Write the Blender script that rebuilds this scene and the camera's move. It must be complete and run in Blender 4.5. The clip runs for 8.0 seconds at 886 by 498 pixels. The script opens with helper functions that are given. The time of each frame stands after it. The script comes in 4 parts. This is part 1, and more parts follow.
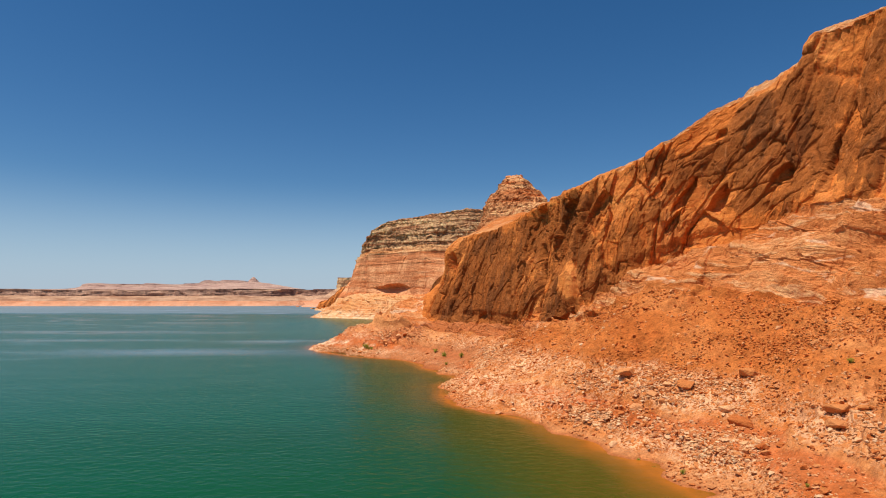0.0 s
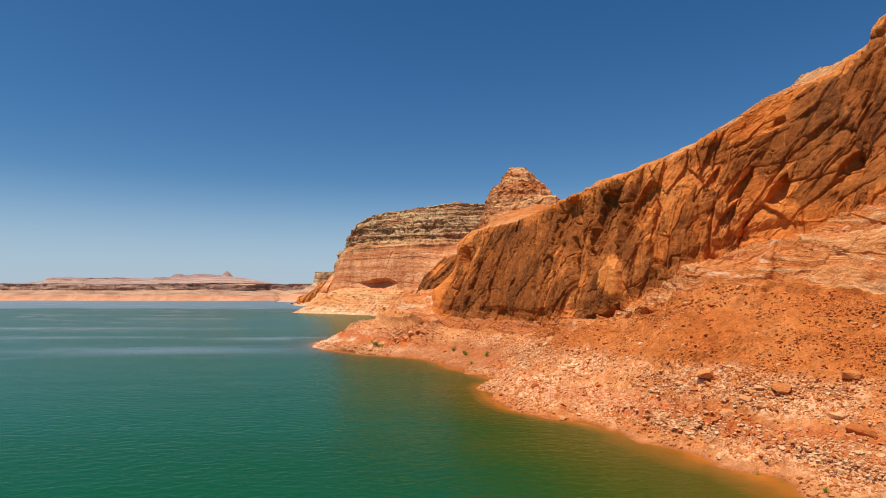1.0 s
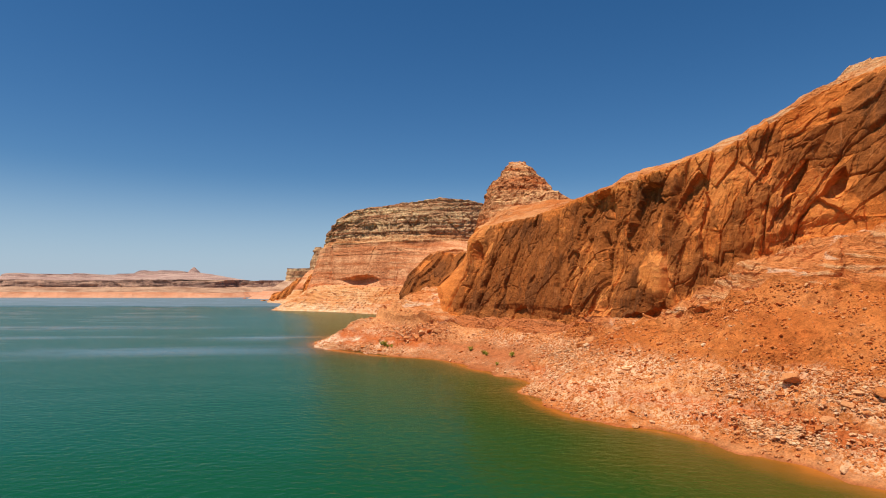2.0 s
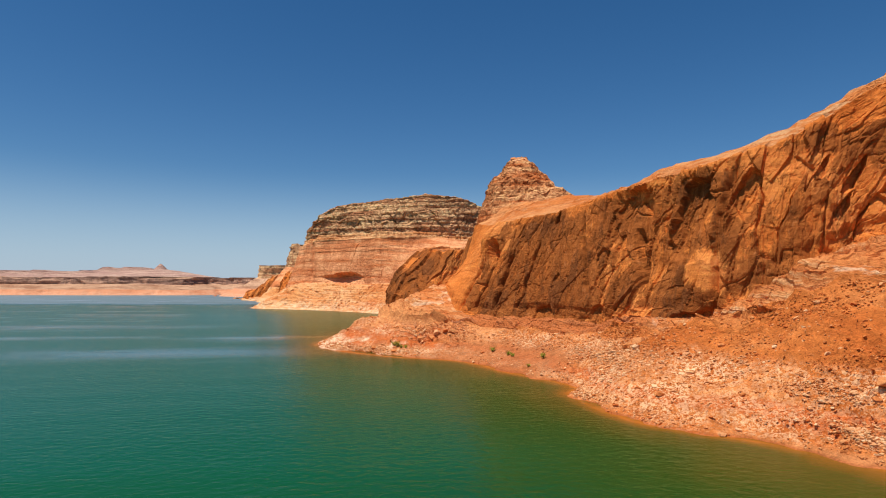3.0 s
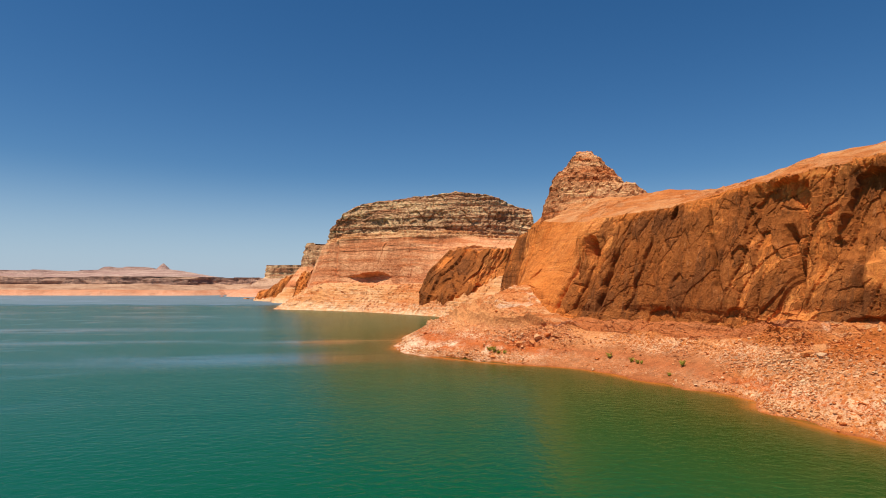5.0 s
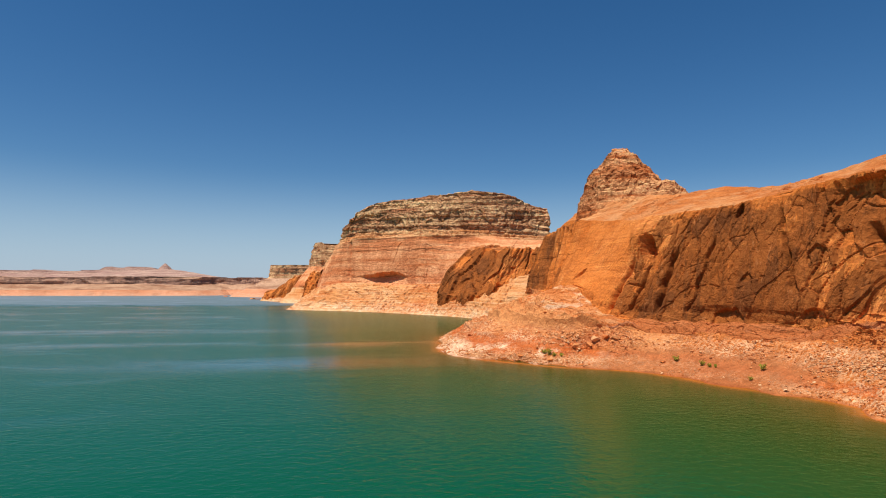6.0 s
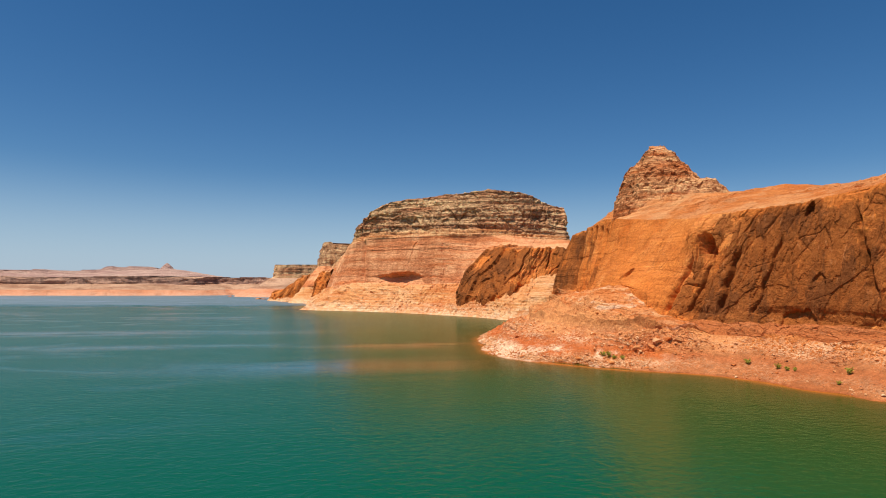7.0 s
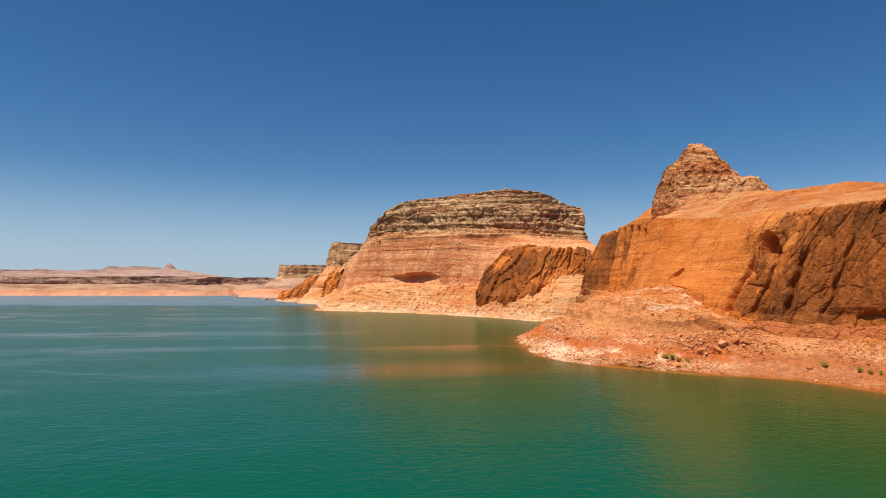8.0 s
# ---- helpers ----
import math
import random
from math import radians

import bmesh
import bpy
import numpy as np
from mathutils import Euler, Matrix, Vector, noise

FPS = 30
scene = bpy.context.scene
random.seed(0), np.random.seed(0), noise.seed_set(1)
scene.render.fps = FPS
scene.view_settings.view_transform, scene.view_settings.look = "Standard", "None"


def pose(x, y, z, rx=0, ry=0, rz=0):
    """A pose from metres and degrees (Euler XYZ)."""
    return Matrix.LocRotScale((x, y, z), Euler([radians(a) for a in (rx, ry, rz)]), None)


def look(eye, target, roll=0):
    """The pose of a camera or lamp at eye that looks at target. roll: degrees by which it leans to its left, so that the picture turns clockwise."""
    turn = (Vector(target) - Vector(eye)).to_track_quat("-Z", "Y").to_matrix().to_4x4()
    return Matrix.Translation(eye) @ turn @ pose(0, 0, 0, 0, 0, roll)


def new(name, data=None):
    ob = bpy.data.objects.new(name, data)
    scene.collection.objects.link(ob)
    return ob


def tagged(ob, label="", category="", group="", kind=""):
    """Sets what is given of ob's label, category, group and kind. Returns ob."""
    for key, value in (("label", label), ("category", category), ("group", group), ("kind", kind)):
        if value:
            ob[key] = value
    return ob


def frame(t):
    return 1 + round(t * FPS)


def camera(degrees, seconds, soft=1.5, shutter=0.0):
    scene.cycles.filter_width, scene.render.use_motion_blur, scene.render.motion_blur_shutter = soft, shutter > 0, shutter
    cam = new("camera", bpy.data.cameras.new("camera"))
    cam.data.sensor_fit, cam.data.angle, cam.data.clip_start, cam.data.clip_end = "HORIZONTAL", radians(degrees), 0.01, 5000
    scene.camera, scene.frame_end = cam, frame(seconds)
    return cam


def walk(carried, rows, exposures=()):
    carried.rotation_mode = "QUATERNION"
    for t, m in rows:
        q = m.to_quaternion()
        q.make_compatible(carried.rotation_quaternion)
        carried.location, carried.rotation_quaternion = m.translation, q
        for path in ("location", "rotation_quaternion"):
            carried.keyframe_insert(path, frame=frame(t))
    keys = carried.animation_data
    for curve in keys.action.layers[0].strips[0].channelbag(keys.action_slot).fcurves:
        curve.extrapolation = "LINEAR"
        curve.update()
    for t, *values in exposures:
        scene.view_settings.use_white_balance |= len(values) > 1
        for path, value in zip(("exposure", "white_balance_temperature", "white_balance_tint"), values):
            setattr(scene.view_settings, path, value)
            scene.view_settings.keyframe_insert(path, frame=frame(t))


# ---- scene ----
cam = camera(72.4, 8.0, soft=1.0)
PATH = [  # seconds, eye, yaw, pitch, roll
    (0.0, 0.15, -1.16, 19.78, 0.073, 4.427, 0.09),
    (0.5, -6.82, 3.41, 19.82, -1.274, 4.204, 0.12),
    (1.0, -13.67, 8.04, 19.84, -2.615, 3.960, 0.21),
    (1.5, -20.49, 12.61, 19.91, -4.013, 3.800, 0.20),
    (1.7, -23.20, 14.44, 19.93, -4.623, 3.743, 0.22),
    (2.8, -38.11, 24.47, 20.03, -8.328, 3.500, 0.33),
    (2.9, -39.47, 25.37, 20.04, -8.498, 3.477, 0.34),
    (3.0, -40.82, 26.28, 20.05, -8.808, 3.454, 0.35),
    (3.1, -42.17, 27.18, 20.04, -8.908, 3.460, 0.36),
    (3.5, -47.56, 30.80, 20.02, -9.067, 3.483, 0.41),
    (4.0, -54.40, 35.16, 20.06, -9.206, 3.460, 0.38),
    (4.5, -61.27, 39.51, 20.08, -9.351, 3.450, 0.35),
    (6.0, -82.01, 52.33, 20.13, -9.814, 3.437, 0.30),
    (6.5, -89.30, 56.10, 20.20, -10.010, 3.408, 0.27),
    (7.0, -96.36, 60.21, 20.17, -10.167, 3.417, 0.31),
    (7.5, -103.47, 64.22, 20.02, -10.330, 3.455, 0.34),
    (8.0, -110.52, 68.27, 19.95, -10.478, 3.469, 0.37),
]
walk(cam, [(t, pose(x, y, z, 90 + pitch, 0, yaw) @ pose(0, 0, 0, 0, 0, roll)) for t, x, y, z, yaw, pitch, roll in PATH],
     exposures=[(0.0, 0.15), (8.0, 0.15)])

# ---- world and sun ----
SUN_ELEVATION, SUN_AZIMUTH = 67.0, 240.0  # degrees; azimuth clockwise from +y
world = bpy.data.worlds.new("sky")
scene.world = world
world.use_nodes = True
wn = world.node_tree
sky = wn.nodes.new("ShaderNodeTexSky")
sky.sky_type = "NISHITA"
sky.sun_disc = False
sky.sun_elevation = radians(SUN_ELEVATION)
sky.sun_rotation = radians(SUN_AZIMUTH)
sky.altitude = 1200
sky.air_density, sky.dust_density, sky.ozone_density = 1.0, 0.6, 3.0
deep = wn.nodes.new("ShaderNodeHueSaturation")
deep.inputs["Saturation"].default_value = 1.3
deep.inputs["Hue"].default_value = 0.5
wn.links.new(sky.outputs[0], deep.inputs["Color"])
view = wn.nodes.new("ShaderNodeTexCoord")
split_z = wn.nodes.new("ShaderNodeSeparateXYZ")
wn.links.new(view.outputs["Generated"], split_z.inputs[0])
low = wn.nodes.new("ShaderNodeMapRange")
low.inputs["From Min"].default_value, low.inputs["From Max"].default_value = 0.0, 0.19
low.inputs["To Min"].default_value, low.inputs["To Max"].default_value = 0.75, 0.0
low.interpolation_type = "SMOOTHSTEP"
wn.links.new(split_z.outputs[2], low.inputs[0])
dusty = wn.nodes.new("ShaderNodeMix")
dusty.data_type = "RGBA"
dusty.inputs[7].default_value = (4.5, 6.0, 7.9, 1)  # desert dust low in the sky
wn.links.new(low.outputs[0], dusty.inputs[0])
wn.links.new(deep.outputs[0], dusty.inputs[6])
wn.links.new(dusty.outputs[2], wn.nodes["Background"].inputs[0])
wn.nodes["Background"].inputs[1].default_value = 0.078

sun = new("sun", bpy.data.lights.new("sun", "SUN"))
sun.data.energy = 5.0
sun.data.angle = radians(0.53)
sun.data.color = (1.0, 0.93, 0.82)
az, el = radians(SUN_AZIMUTH), radians(SUN_ELEVATION)
sun_from = Vector((math.sin(az) * math.cos(el), math.cos(az) * math.cos(el), math.sin(el)))
sun.matrix_world = look(sun_from * 500, (0, 0, 0))


# ---- numeric noise ----
def hash3(ix, iy, iz, seed):
    h = (ix * 374761393 + iy * 668265263 + iz * 2147483647 + seed * 1274126177) & 0xFFFFFFFF
    h = ((h ^ (h >> 13)) * 1274126177) & 0xFFFFFFFF
    return ((h ^ (h >> 16)) & 0xFFFF) / 32767.5 - 1.0


def vnoise(p, scale, seed=0):
    """Smooth value noise in -1..1; scale: metres per cell, one or three numbers."""
    q = p / np.asarray(scale, float)
    i = np.floor(q).astype(np.int64)
    f = q - i
    f = f * f * f * (f * (f * 6 - 15) + 10)
    out = 0.0
    for dx in (0, 1):
        wx = f[..., 0] if dx else 1 - f[..., 0]
        for dy in (0, 1):
            wy = f[..., 1] if dy else 1 - f[..., 1]
            for dz in (0, 1):
                wz = f[..., 2] if dz else 1 - f[..., 2]
                out = out + wx * wy * wz * hash3(i[..., 0] + dx, i[..., 1] + dy, i[..., 2] + dz, seed)
    return out


def fbm(p, scale, octaves=3, seed=0, gain=0.5):
    total, amp = 0.0, 1.0
    for o in range(octaves):
        total = total + amp * vnoise(p + 17.3 * o, np.asarray(scale, float) / 2 ** o, seed + o)
        amp *= gain
    return total


def ridged(p, scale, octaves=2, seed=0):
    """1 on sharp ridges, lower between them."""
    total, amp = 0.0, 1.0
    for o in range(octaves):
        total = total + amp * (1 - 2 * np.abs(vnoise(p + 9.1 * o, np.asarray(scale, float) / 2 ** o, seed + o)))
        amp *= 0.5
    return total


# ---- lofts ----
def spline(points, at):
    """Catmull-Rom through points (n, d) at the parameters at, in 0..n-1."""
    p = np.asarray(points, float)
    p = np.vstack([2 * p[0] - p[1], p, 2 * p[-1] - p[-2]])
    i = np.clip(np.floor(at).astype(int), 0, len(p) - 4)
    f = (at - i)[:, None]
    a, b, c, d = p[i], p[i + 1], p[i + 2], p[i + 3]
    return 0.5 * (2 * b + (c - a) * f + (2 * a - 5 * b + 4 * c - d) * f ** 2 + (3 * b - a - 3 * c + d) * f ** 3)


def loft(columns, u_at, v_counts, soften=2):
    """A grid (v, u, 3) through guide curves; and the column number (v) of each row."""
    curves = [spline(c, u_at) for c in columns]
    rows, vs = [], []
    for k, n in enumerate(v_counts):
        for j in range(n):
            f = j / n
            rows.append(curves[k] * (1 - f) + curves[k + 1] * f)
            vs.append(k + f)
    rows.append(curves[-1])
    vs.append(len(curves) - 1)
    g = np.array(rows)
    for _ in range(soften):
        g[1:-1] = 0.25 * g[:-2] + 0.5 * g[1:-1] + 0.25 * g[2:]
    return g, np.array(vs)


def normals(g):
    n = np.cross(np.gradient(g, axis=0), np.gradient(g, axis=1))
    return n / np.maximum(np.linalg.norm(n, axis=-1, keepdims=True), 1e-9)


def u_samples(curve, step, dense):
    """Parameters along a guide curve about step apart; dense: a factor for each stretch between two of its points."""
    out = []
    c = np.asarray(curve, float)
    for k in range(len(c) - 1):
        n = max(2, int(np.linalg.norm(c[k + 1] - c[k]) / step * dense[k]))
        out += [k + j / n for j in range(n)]
    return np.array(out + [len(c) - 1.0])


def grid_mesh(name, g, material, smooth=True):
    rows, cols = g.shape[:2]
    me = bpy.data.meshes.new(name)
    idx = np.arange(rows * cols).reshape(rows, cols)
    quads = np.stack([idx[:-1, :-1], idx[:-1, 1:], idx[1:, 1:], idx[1:, :-1]], -1).reshape(-1, 4)[:, ::-1]
    me.vertices.add(rows * cols)
    me.vertices.foreach_set("co", g.reshape(-1).astype(np.float32))
    me.loops.add(quads.size)
    me.loops.foreach_set("vertex_index", quads.reshape(-1).astype(np.int32))
    me.polygons.add(len(quads))
    me.polygons.foreach_set("loop_start", np.arange(0, quads.size, 4, dtype=np.int32))
    me.polygons.foreach_set("use_smooth", np.full(len(quads), smooth))
    me.update(calc_edges=True)
    me.materials.append(material)
    return me


# ---- materials ----
class Nodes:
    """A small writer of node trees."""

    def __init__(self, name):
        self.mat = bpy.data.materials.new(name)
        self.mat.use_nodes = True
        self.t = self.mat.node_tree
        self.bsdf = self.t.nodes["Principled BSDF"]
        self.pos = self.add("ShaderNodeNewGeometry").outputs["Position"]

    def add(self, kind, **values):
        n = self.t.nodes.new(kind)
        for key, value in values.items():
            if key in n.inputs:
                n.inputs[key].default_value = value
        return n

    def link(self, a, b):
        self.t.links.new(a, b)

    def scaled(self, sx, sy, sz):
        m = self.add("ShaderNodeMapping")
        m.inputs["Scale"].default_value = (sx, sy, sz)
        self.link(self.pos, m.inputs["Vector"])
        return m.outputs[0]

    def noise(self, vector, scale, detail=4.0, rough=0.55, distort=0.0):
        n = self.add("ShaderNodeTexNoise", Scale=scale, Detail=detail, Roughness=rough, Distortion=distort)
        self.link(vector, n.inputs["Vector"])
        return n.outputs["Fac"]

    def voronoi(self, vector, scale, feature="F1"):
        n = self.add("ShaderNodeTexVoronoi", Scale=scale)
        n.feature = feature
        self.link(vector, n.inputs["Vector"])
        return n

    def ramp(self, fac, stops):
        r = self.add("ShaderNodeValToRGB")
        while len(r.color_ramp.elements) < len(stops):
            r.color_ramp.elements.new(0.5)
        for e, (p, c) in zip(r.color_ramp.elements, stops):
            e.position = p
            e.color = (c, c, c, 1) if isinstance(c, (int, float)) else (*c, 1)
        self.link(fac, r.inputs[0])
        return r.outputs[0]

    def mix(self, fac, a, b, how="MIX"):
        m = self.add("ShaderNodeMix")
        m.data_type, m.blend_type = "RGBA", how
        for value, socket in ((fac, m.inputs[0]), (a, m.inputs[6]), (b, m.inputs[7])):
            if isinstance(value, (int, float)):
                socket.default_value = value
            elif isinstance(value, tuple):
                socket.default_value = (*value, 1)
            else:
                self.link(value, socket)
        return m.outputs[2]

    def math(self, how, a, b=0.0):
        m = self.add("ShaderNodeMath")
        m.operation = how
        for value, socket in ((a, m.inputs[0]), (b, m.inputs[1])):
            if isinstance(value, (int, float)):
                socket.default_value = value
            else:
                self.link(value, socket)
        return m.outputs[0]

    def axis(self, vector, k):
        s = self.add("ShaderNodeSeparateXYZ")
        self.link(vector, s.inputs[0])
        return s.outputs[k]

    def bump(self, height, strength, distance, under=None):
        b = self.add("ShaderNodeBump", Strength=strength, Distance=distance)
        self.link(height, b.inputs["Height"])
        if under:
            self.link(under, b.inputs["Normal"])
        return b.outputs[0]

    def done(self, colour, rough=0.9, normal=None, specular=0.06):
        if isinstance(colour, tuple):
            self.bsdf.inputs["Base Color"].default_value = (*colour, 1)
        else:
            self.link(colour, self.bsdf.inputs["Base Color"])
        if isinstance(rough, (int, float)):
            self.bsdf.inputs["Roughness"].default_value = rough
        else:
            self.link(rough, self.bsdf.inputs["Roughness"])
        self.bsdf.inputs["Specular IOR Level"].default_value = specular
        if normal:
            self.link(normal, self.bsdf.inputs["Normal"])
        return self.mat


def steepness(m):
    g = m.add("ShaderNodeNewGeometry")
    return m.axis(g.outputs["Normal"], 2)


def sandstone_base(m):
    """Orange sandstone with cross-beds: its colour, the fine grain and the beds."""
    big = m.noise(m.scaled(0.06, 0.06, 0.05), 1.0, 5)
    col = m.ramp(big, [(0.3, (0.50, 0.130, 0.023)), (0.5, (0.60, 0.180, 0.038)), (0.7, (0.69, 0.25, 0.070))])
    bed = m.noise(m.scaled(0.05, 0.05, 0.8), 1.0, 6, 0.6, 0.7)
    col = m.mix(0.45, col, m.ramp(bed, [(0.32, 0.25), (0.68, 0.78)]), "OVERLAY")
    fine = m.noise(m.pos, 1.1, 9, 0.7)
    return m.mix(0.5, col, m.ramp(fine, [(0.3, 0.2), (0.7, 0.8)]), "OVERLAY"), fine, bed


def hairlines(m):
    """Thin joints: upright ones that lean, and cross breaks."""
    lean = m.add("ShaderNodeCombineXYZ")
    side = m.math("SUBTRACT", m.math("MULTIPLY", m.axis(m.pos, 0), 0.5), m.axis(m.pos, 1))
    m.link(m.math("MULTIPLY", m.math("ADD", side, m.math("MULTIPLY", m.axis(m.pos, 2), -0.2)), 0.16), lean.inputs[0])
    m.link(m.math("MULTIPLY", m.axis(m.pos, 2), 0.035), lean.inputs[2])
    split = m.noise(lean.outputs[0], 1.0, 4, 0.5, 0.3)
    cross = m.noise(m.scaled(0.10, 0.10, 0.22), 1.0, 4, 0.5, 1.0)
    line = m.math("MAXIMUM", m.ramp(split, [(0.485, 0.0), (0.493, 1.0), (0.50, 0.0)]), m.ramp(split, [(0.60, 0.0), (0.606, 1.0), (0.612, 0.0)]))
    line = m.math("MAXIMUM", line, m.ramp(cross, [(0.55, 0.0), (0.556, 0.7), (0.562, 0.0)]))
    return m.math("MULTIPLY", line, m.ramp(m.noise(m.pos, 0.13, 4), [(0.47, 0.0), (0.55, 1.0)]))


def face_material():
    """The cliff: varnish where the rock bears it, fresh orange where slabs have fallen away."""
    m = Nodes("varnished_sandstone")
    col, fine, bed = sandstone_base(m)
    at = m.add("ShaderNodeAttribute")
    at.attribute_name = "varnish"
    streak = m.noise(m.scaled(0.42, 0.42, 0.05), 1.0, 7, 0.65, 0.8)
    grain = m.noise(m.scaled(0.7, 0.7, 0.45), 1.0, 7, 0.68, 0.6)
    worn = m.math("ADD", at.outputs["Fac"], m.math("ADD", m.math("MULTIPLY", m.math("SUBTRACT", streak, 0.5), 1.3), m.math("MULTIPLY", m.math("SUBTRACT", grain, 0.5), 1.0)))
    film = m.ramp(worn, [(0.10, 0.0), (0.22, 0.75), (0.6, 1.0)])
    dark = m.ramp(m.noise(m.scaled(0.16, 0.16, 0.08), 1.0, 6, 0.62, 0.6), [(0.3, (0.180, 0.053, 0.0135)), (0.5, (0.258, 0.076, 0.0185)), (0.7, (0.350, 0.106, 0.027))])
    dark = m.mix(0.4, dark, m.ramp(fine, [(0.3, 0.25), (0.7, 0.75)]), "OVERLAY")
    col = m.mix(m.math("MULTIPLY", film, 0.9), col, dark)
    black = m.ramp(m.math("ADD", worn, m.math("MULTIPLY", m.math("SUBTRACT", streak, 0.5), 1.2)), [(0.75, 0.0), (1.05, 1.0)])
    col = m.mix(m.math("MULTIPLY", black, 0.5), col, (0.085, 0.032, 0.014))
    flow = m.noise(m.scaled(0.5, 0.5, 0.16), 1.0, 5, 0.6, 1.5)
    col = m.mix(m.math("MULTIPLY", m.ramp(flow, [(0.61, 0.0), (0.69, 1.0)]), 0.4), col, (0.66, 0.26, 0.095))
    line = hairlines(m)
    col = m.mix(m.math("MULTIPLY", line, 0.35), col, (0.09, 0.026, 0.01))
    h = m.math("SUBTRACT", m.math("ADD", fine, m.math("MULTIPLY", bed, 0.3)), m.math("MULTIPLY", line, 0.5))
    n = m.bump(m.math("ADD", h, m.math("MULTIPLY", grain, 0.8)), 0.75, 0.7)
    return m.done(col, 0.9, n)


def crown_material():
    m = Nodes("slickrock")
    big = m.noise(m.scaled(0.05, 0.05, 0.05), 1.0, 5)
    col = m.ramp(big, [(0.3, (0.49, 0.135, 0.033)), (0.5, (0.58, 0.19, 0.054)), (0.72, (0.67, 0.30, 0.12))])
    beds = m.noise(m.scaled(0.10, 0.10, 0.8), 1.0, 6, 0.62, 0.9)
    col = m.mix(0.45, col, m.ramp(beds, [(0.3, 0.25), (0.7, 0.78)]), "OVERLAY")
    south = m.ramp(m.math("MULTIPLY", m.axis(m.pos, 0), 0.01), [(0.36, 0.0), (0.44, 1.0)])
    pale = m.math("MULTIPLY", m.ramp(m.noise(m.scaled(0.12, 0.12, 0.5), 1.0, 6, 0.65, 0.6), [(0.47, 0.0), (0.56, 0.8)]), m.math("ADD", m.math("MULTIPLY", south, 0.6), 0.3))
    col = m.mix(pale, col, (0.74, 0.43, 0.21))
    fine = m.noise(m.pos, 1.5, 7, 0.7)
    col = m.mix(0.45, col, m.ramp(fine, [(0.3, 0.25), (0.7, 0.75)]), "OVERLAY")
    n = m.bump(m.math("ADD", m.math("MULTIPLY", beds, 1.2), fine), 0.9, 0.9)
    return m.done(col, 0.93, n)


def bench_material():
    m = Nodes("pale_bench_rock")
    big = m.noise(m.scaled(0.07, 0.07, 0.12), 1.0, 5)
    col = m.ramp(big, [(0.3, (0.55, 0.160, 0.040)), (0.5, (0.63, 0.215, 0.066)), (0.68, (0.70, 0.30, 0.115))])
    sway = m.noise(m.pos, 0.07, 4)
    v = m.add("ShaderNodeCombineXYZ")
    level = m.math("ADD", m.math("ADD", m.axis(m.pos, 2), m.math("MULTIPLY", m.axis(m.pos, 0), 0.06)), m.math("ADD", m.math("MULTIPLY", m.axis(m.pos, 1), -0.03), m.math("MULTIPLY", sway, 7.0)))
    m.link(m.math("MULTIPLY", m.axis(m.pos, 0), 0.10), v.inputs[0])
    m.link(m.math("MULTIPLY", m.axis(m.pos, 1), 0.10), v.inputs[1])
    m.link(m.math("MULTIPLY", level, 0.75), v.inputs[2])
    layers = m.noise(v.outputs[0], 1.0, 6, 0.66, 0.5)
    col = m.mix(m.math("MULTIPLY", m.ramp(layers, [(0.54, 0.0), (0.61, 1.0)]), 0.6), col, (0.78, 0.44, 0.21))
    col = m.mix(m.math("MULTIPLY", m.ramp(layers, [(0.36, 1.0), (0.45, 0.0)]), 0.6), col, (0.42, 0.118, 0.032))
    white = m.ramp(m.noise(m.scaled(0.08, 0.12, 0.25), 1.0, 5, 0.6, 0.8), [(0.58, 0.0), (0.64, 1.0)])
    col = m.mix(m.math("MULTIPLY", white, 0.55), col, (0.82, 0.58, 0.38))
    north = m.math("MULTIPLY", m.math("ADD", m.axis(m.pos, 1), m.math("MULTIPLY", sway, 8.0)), 0.001)
    col = m.mix(m.ramp(north, [(0.148, 0.0), (0.158, 0.85), (0.206, 0.85), (0.220, 0.0)]), col, (0.46, 0.135, 0.042))
    fine = m.noise(m.pos, 1.8, 8, 0.7)
    col = m.mix(0.45, col, m.ramp(fine, [(0.33, 0.22), (0.67, 0.8)]), "OVERLAY")
    h = m.math("ADD", m.math("MULTIPLY", layers, 2.2), fine)
    return m.done(col, 0.93, m.bump(h, 0.8, 0.8))


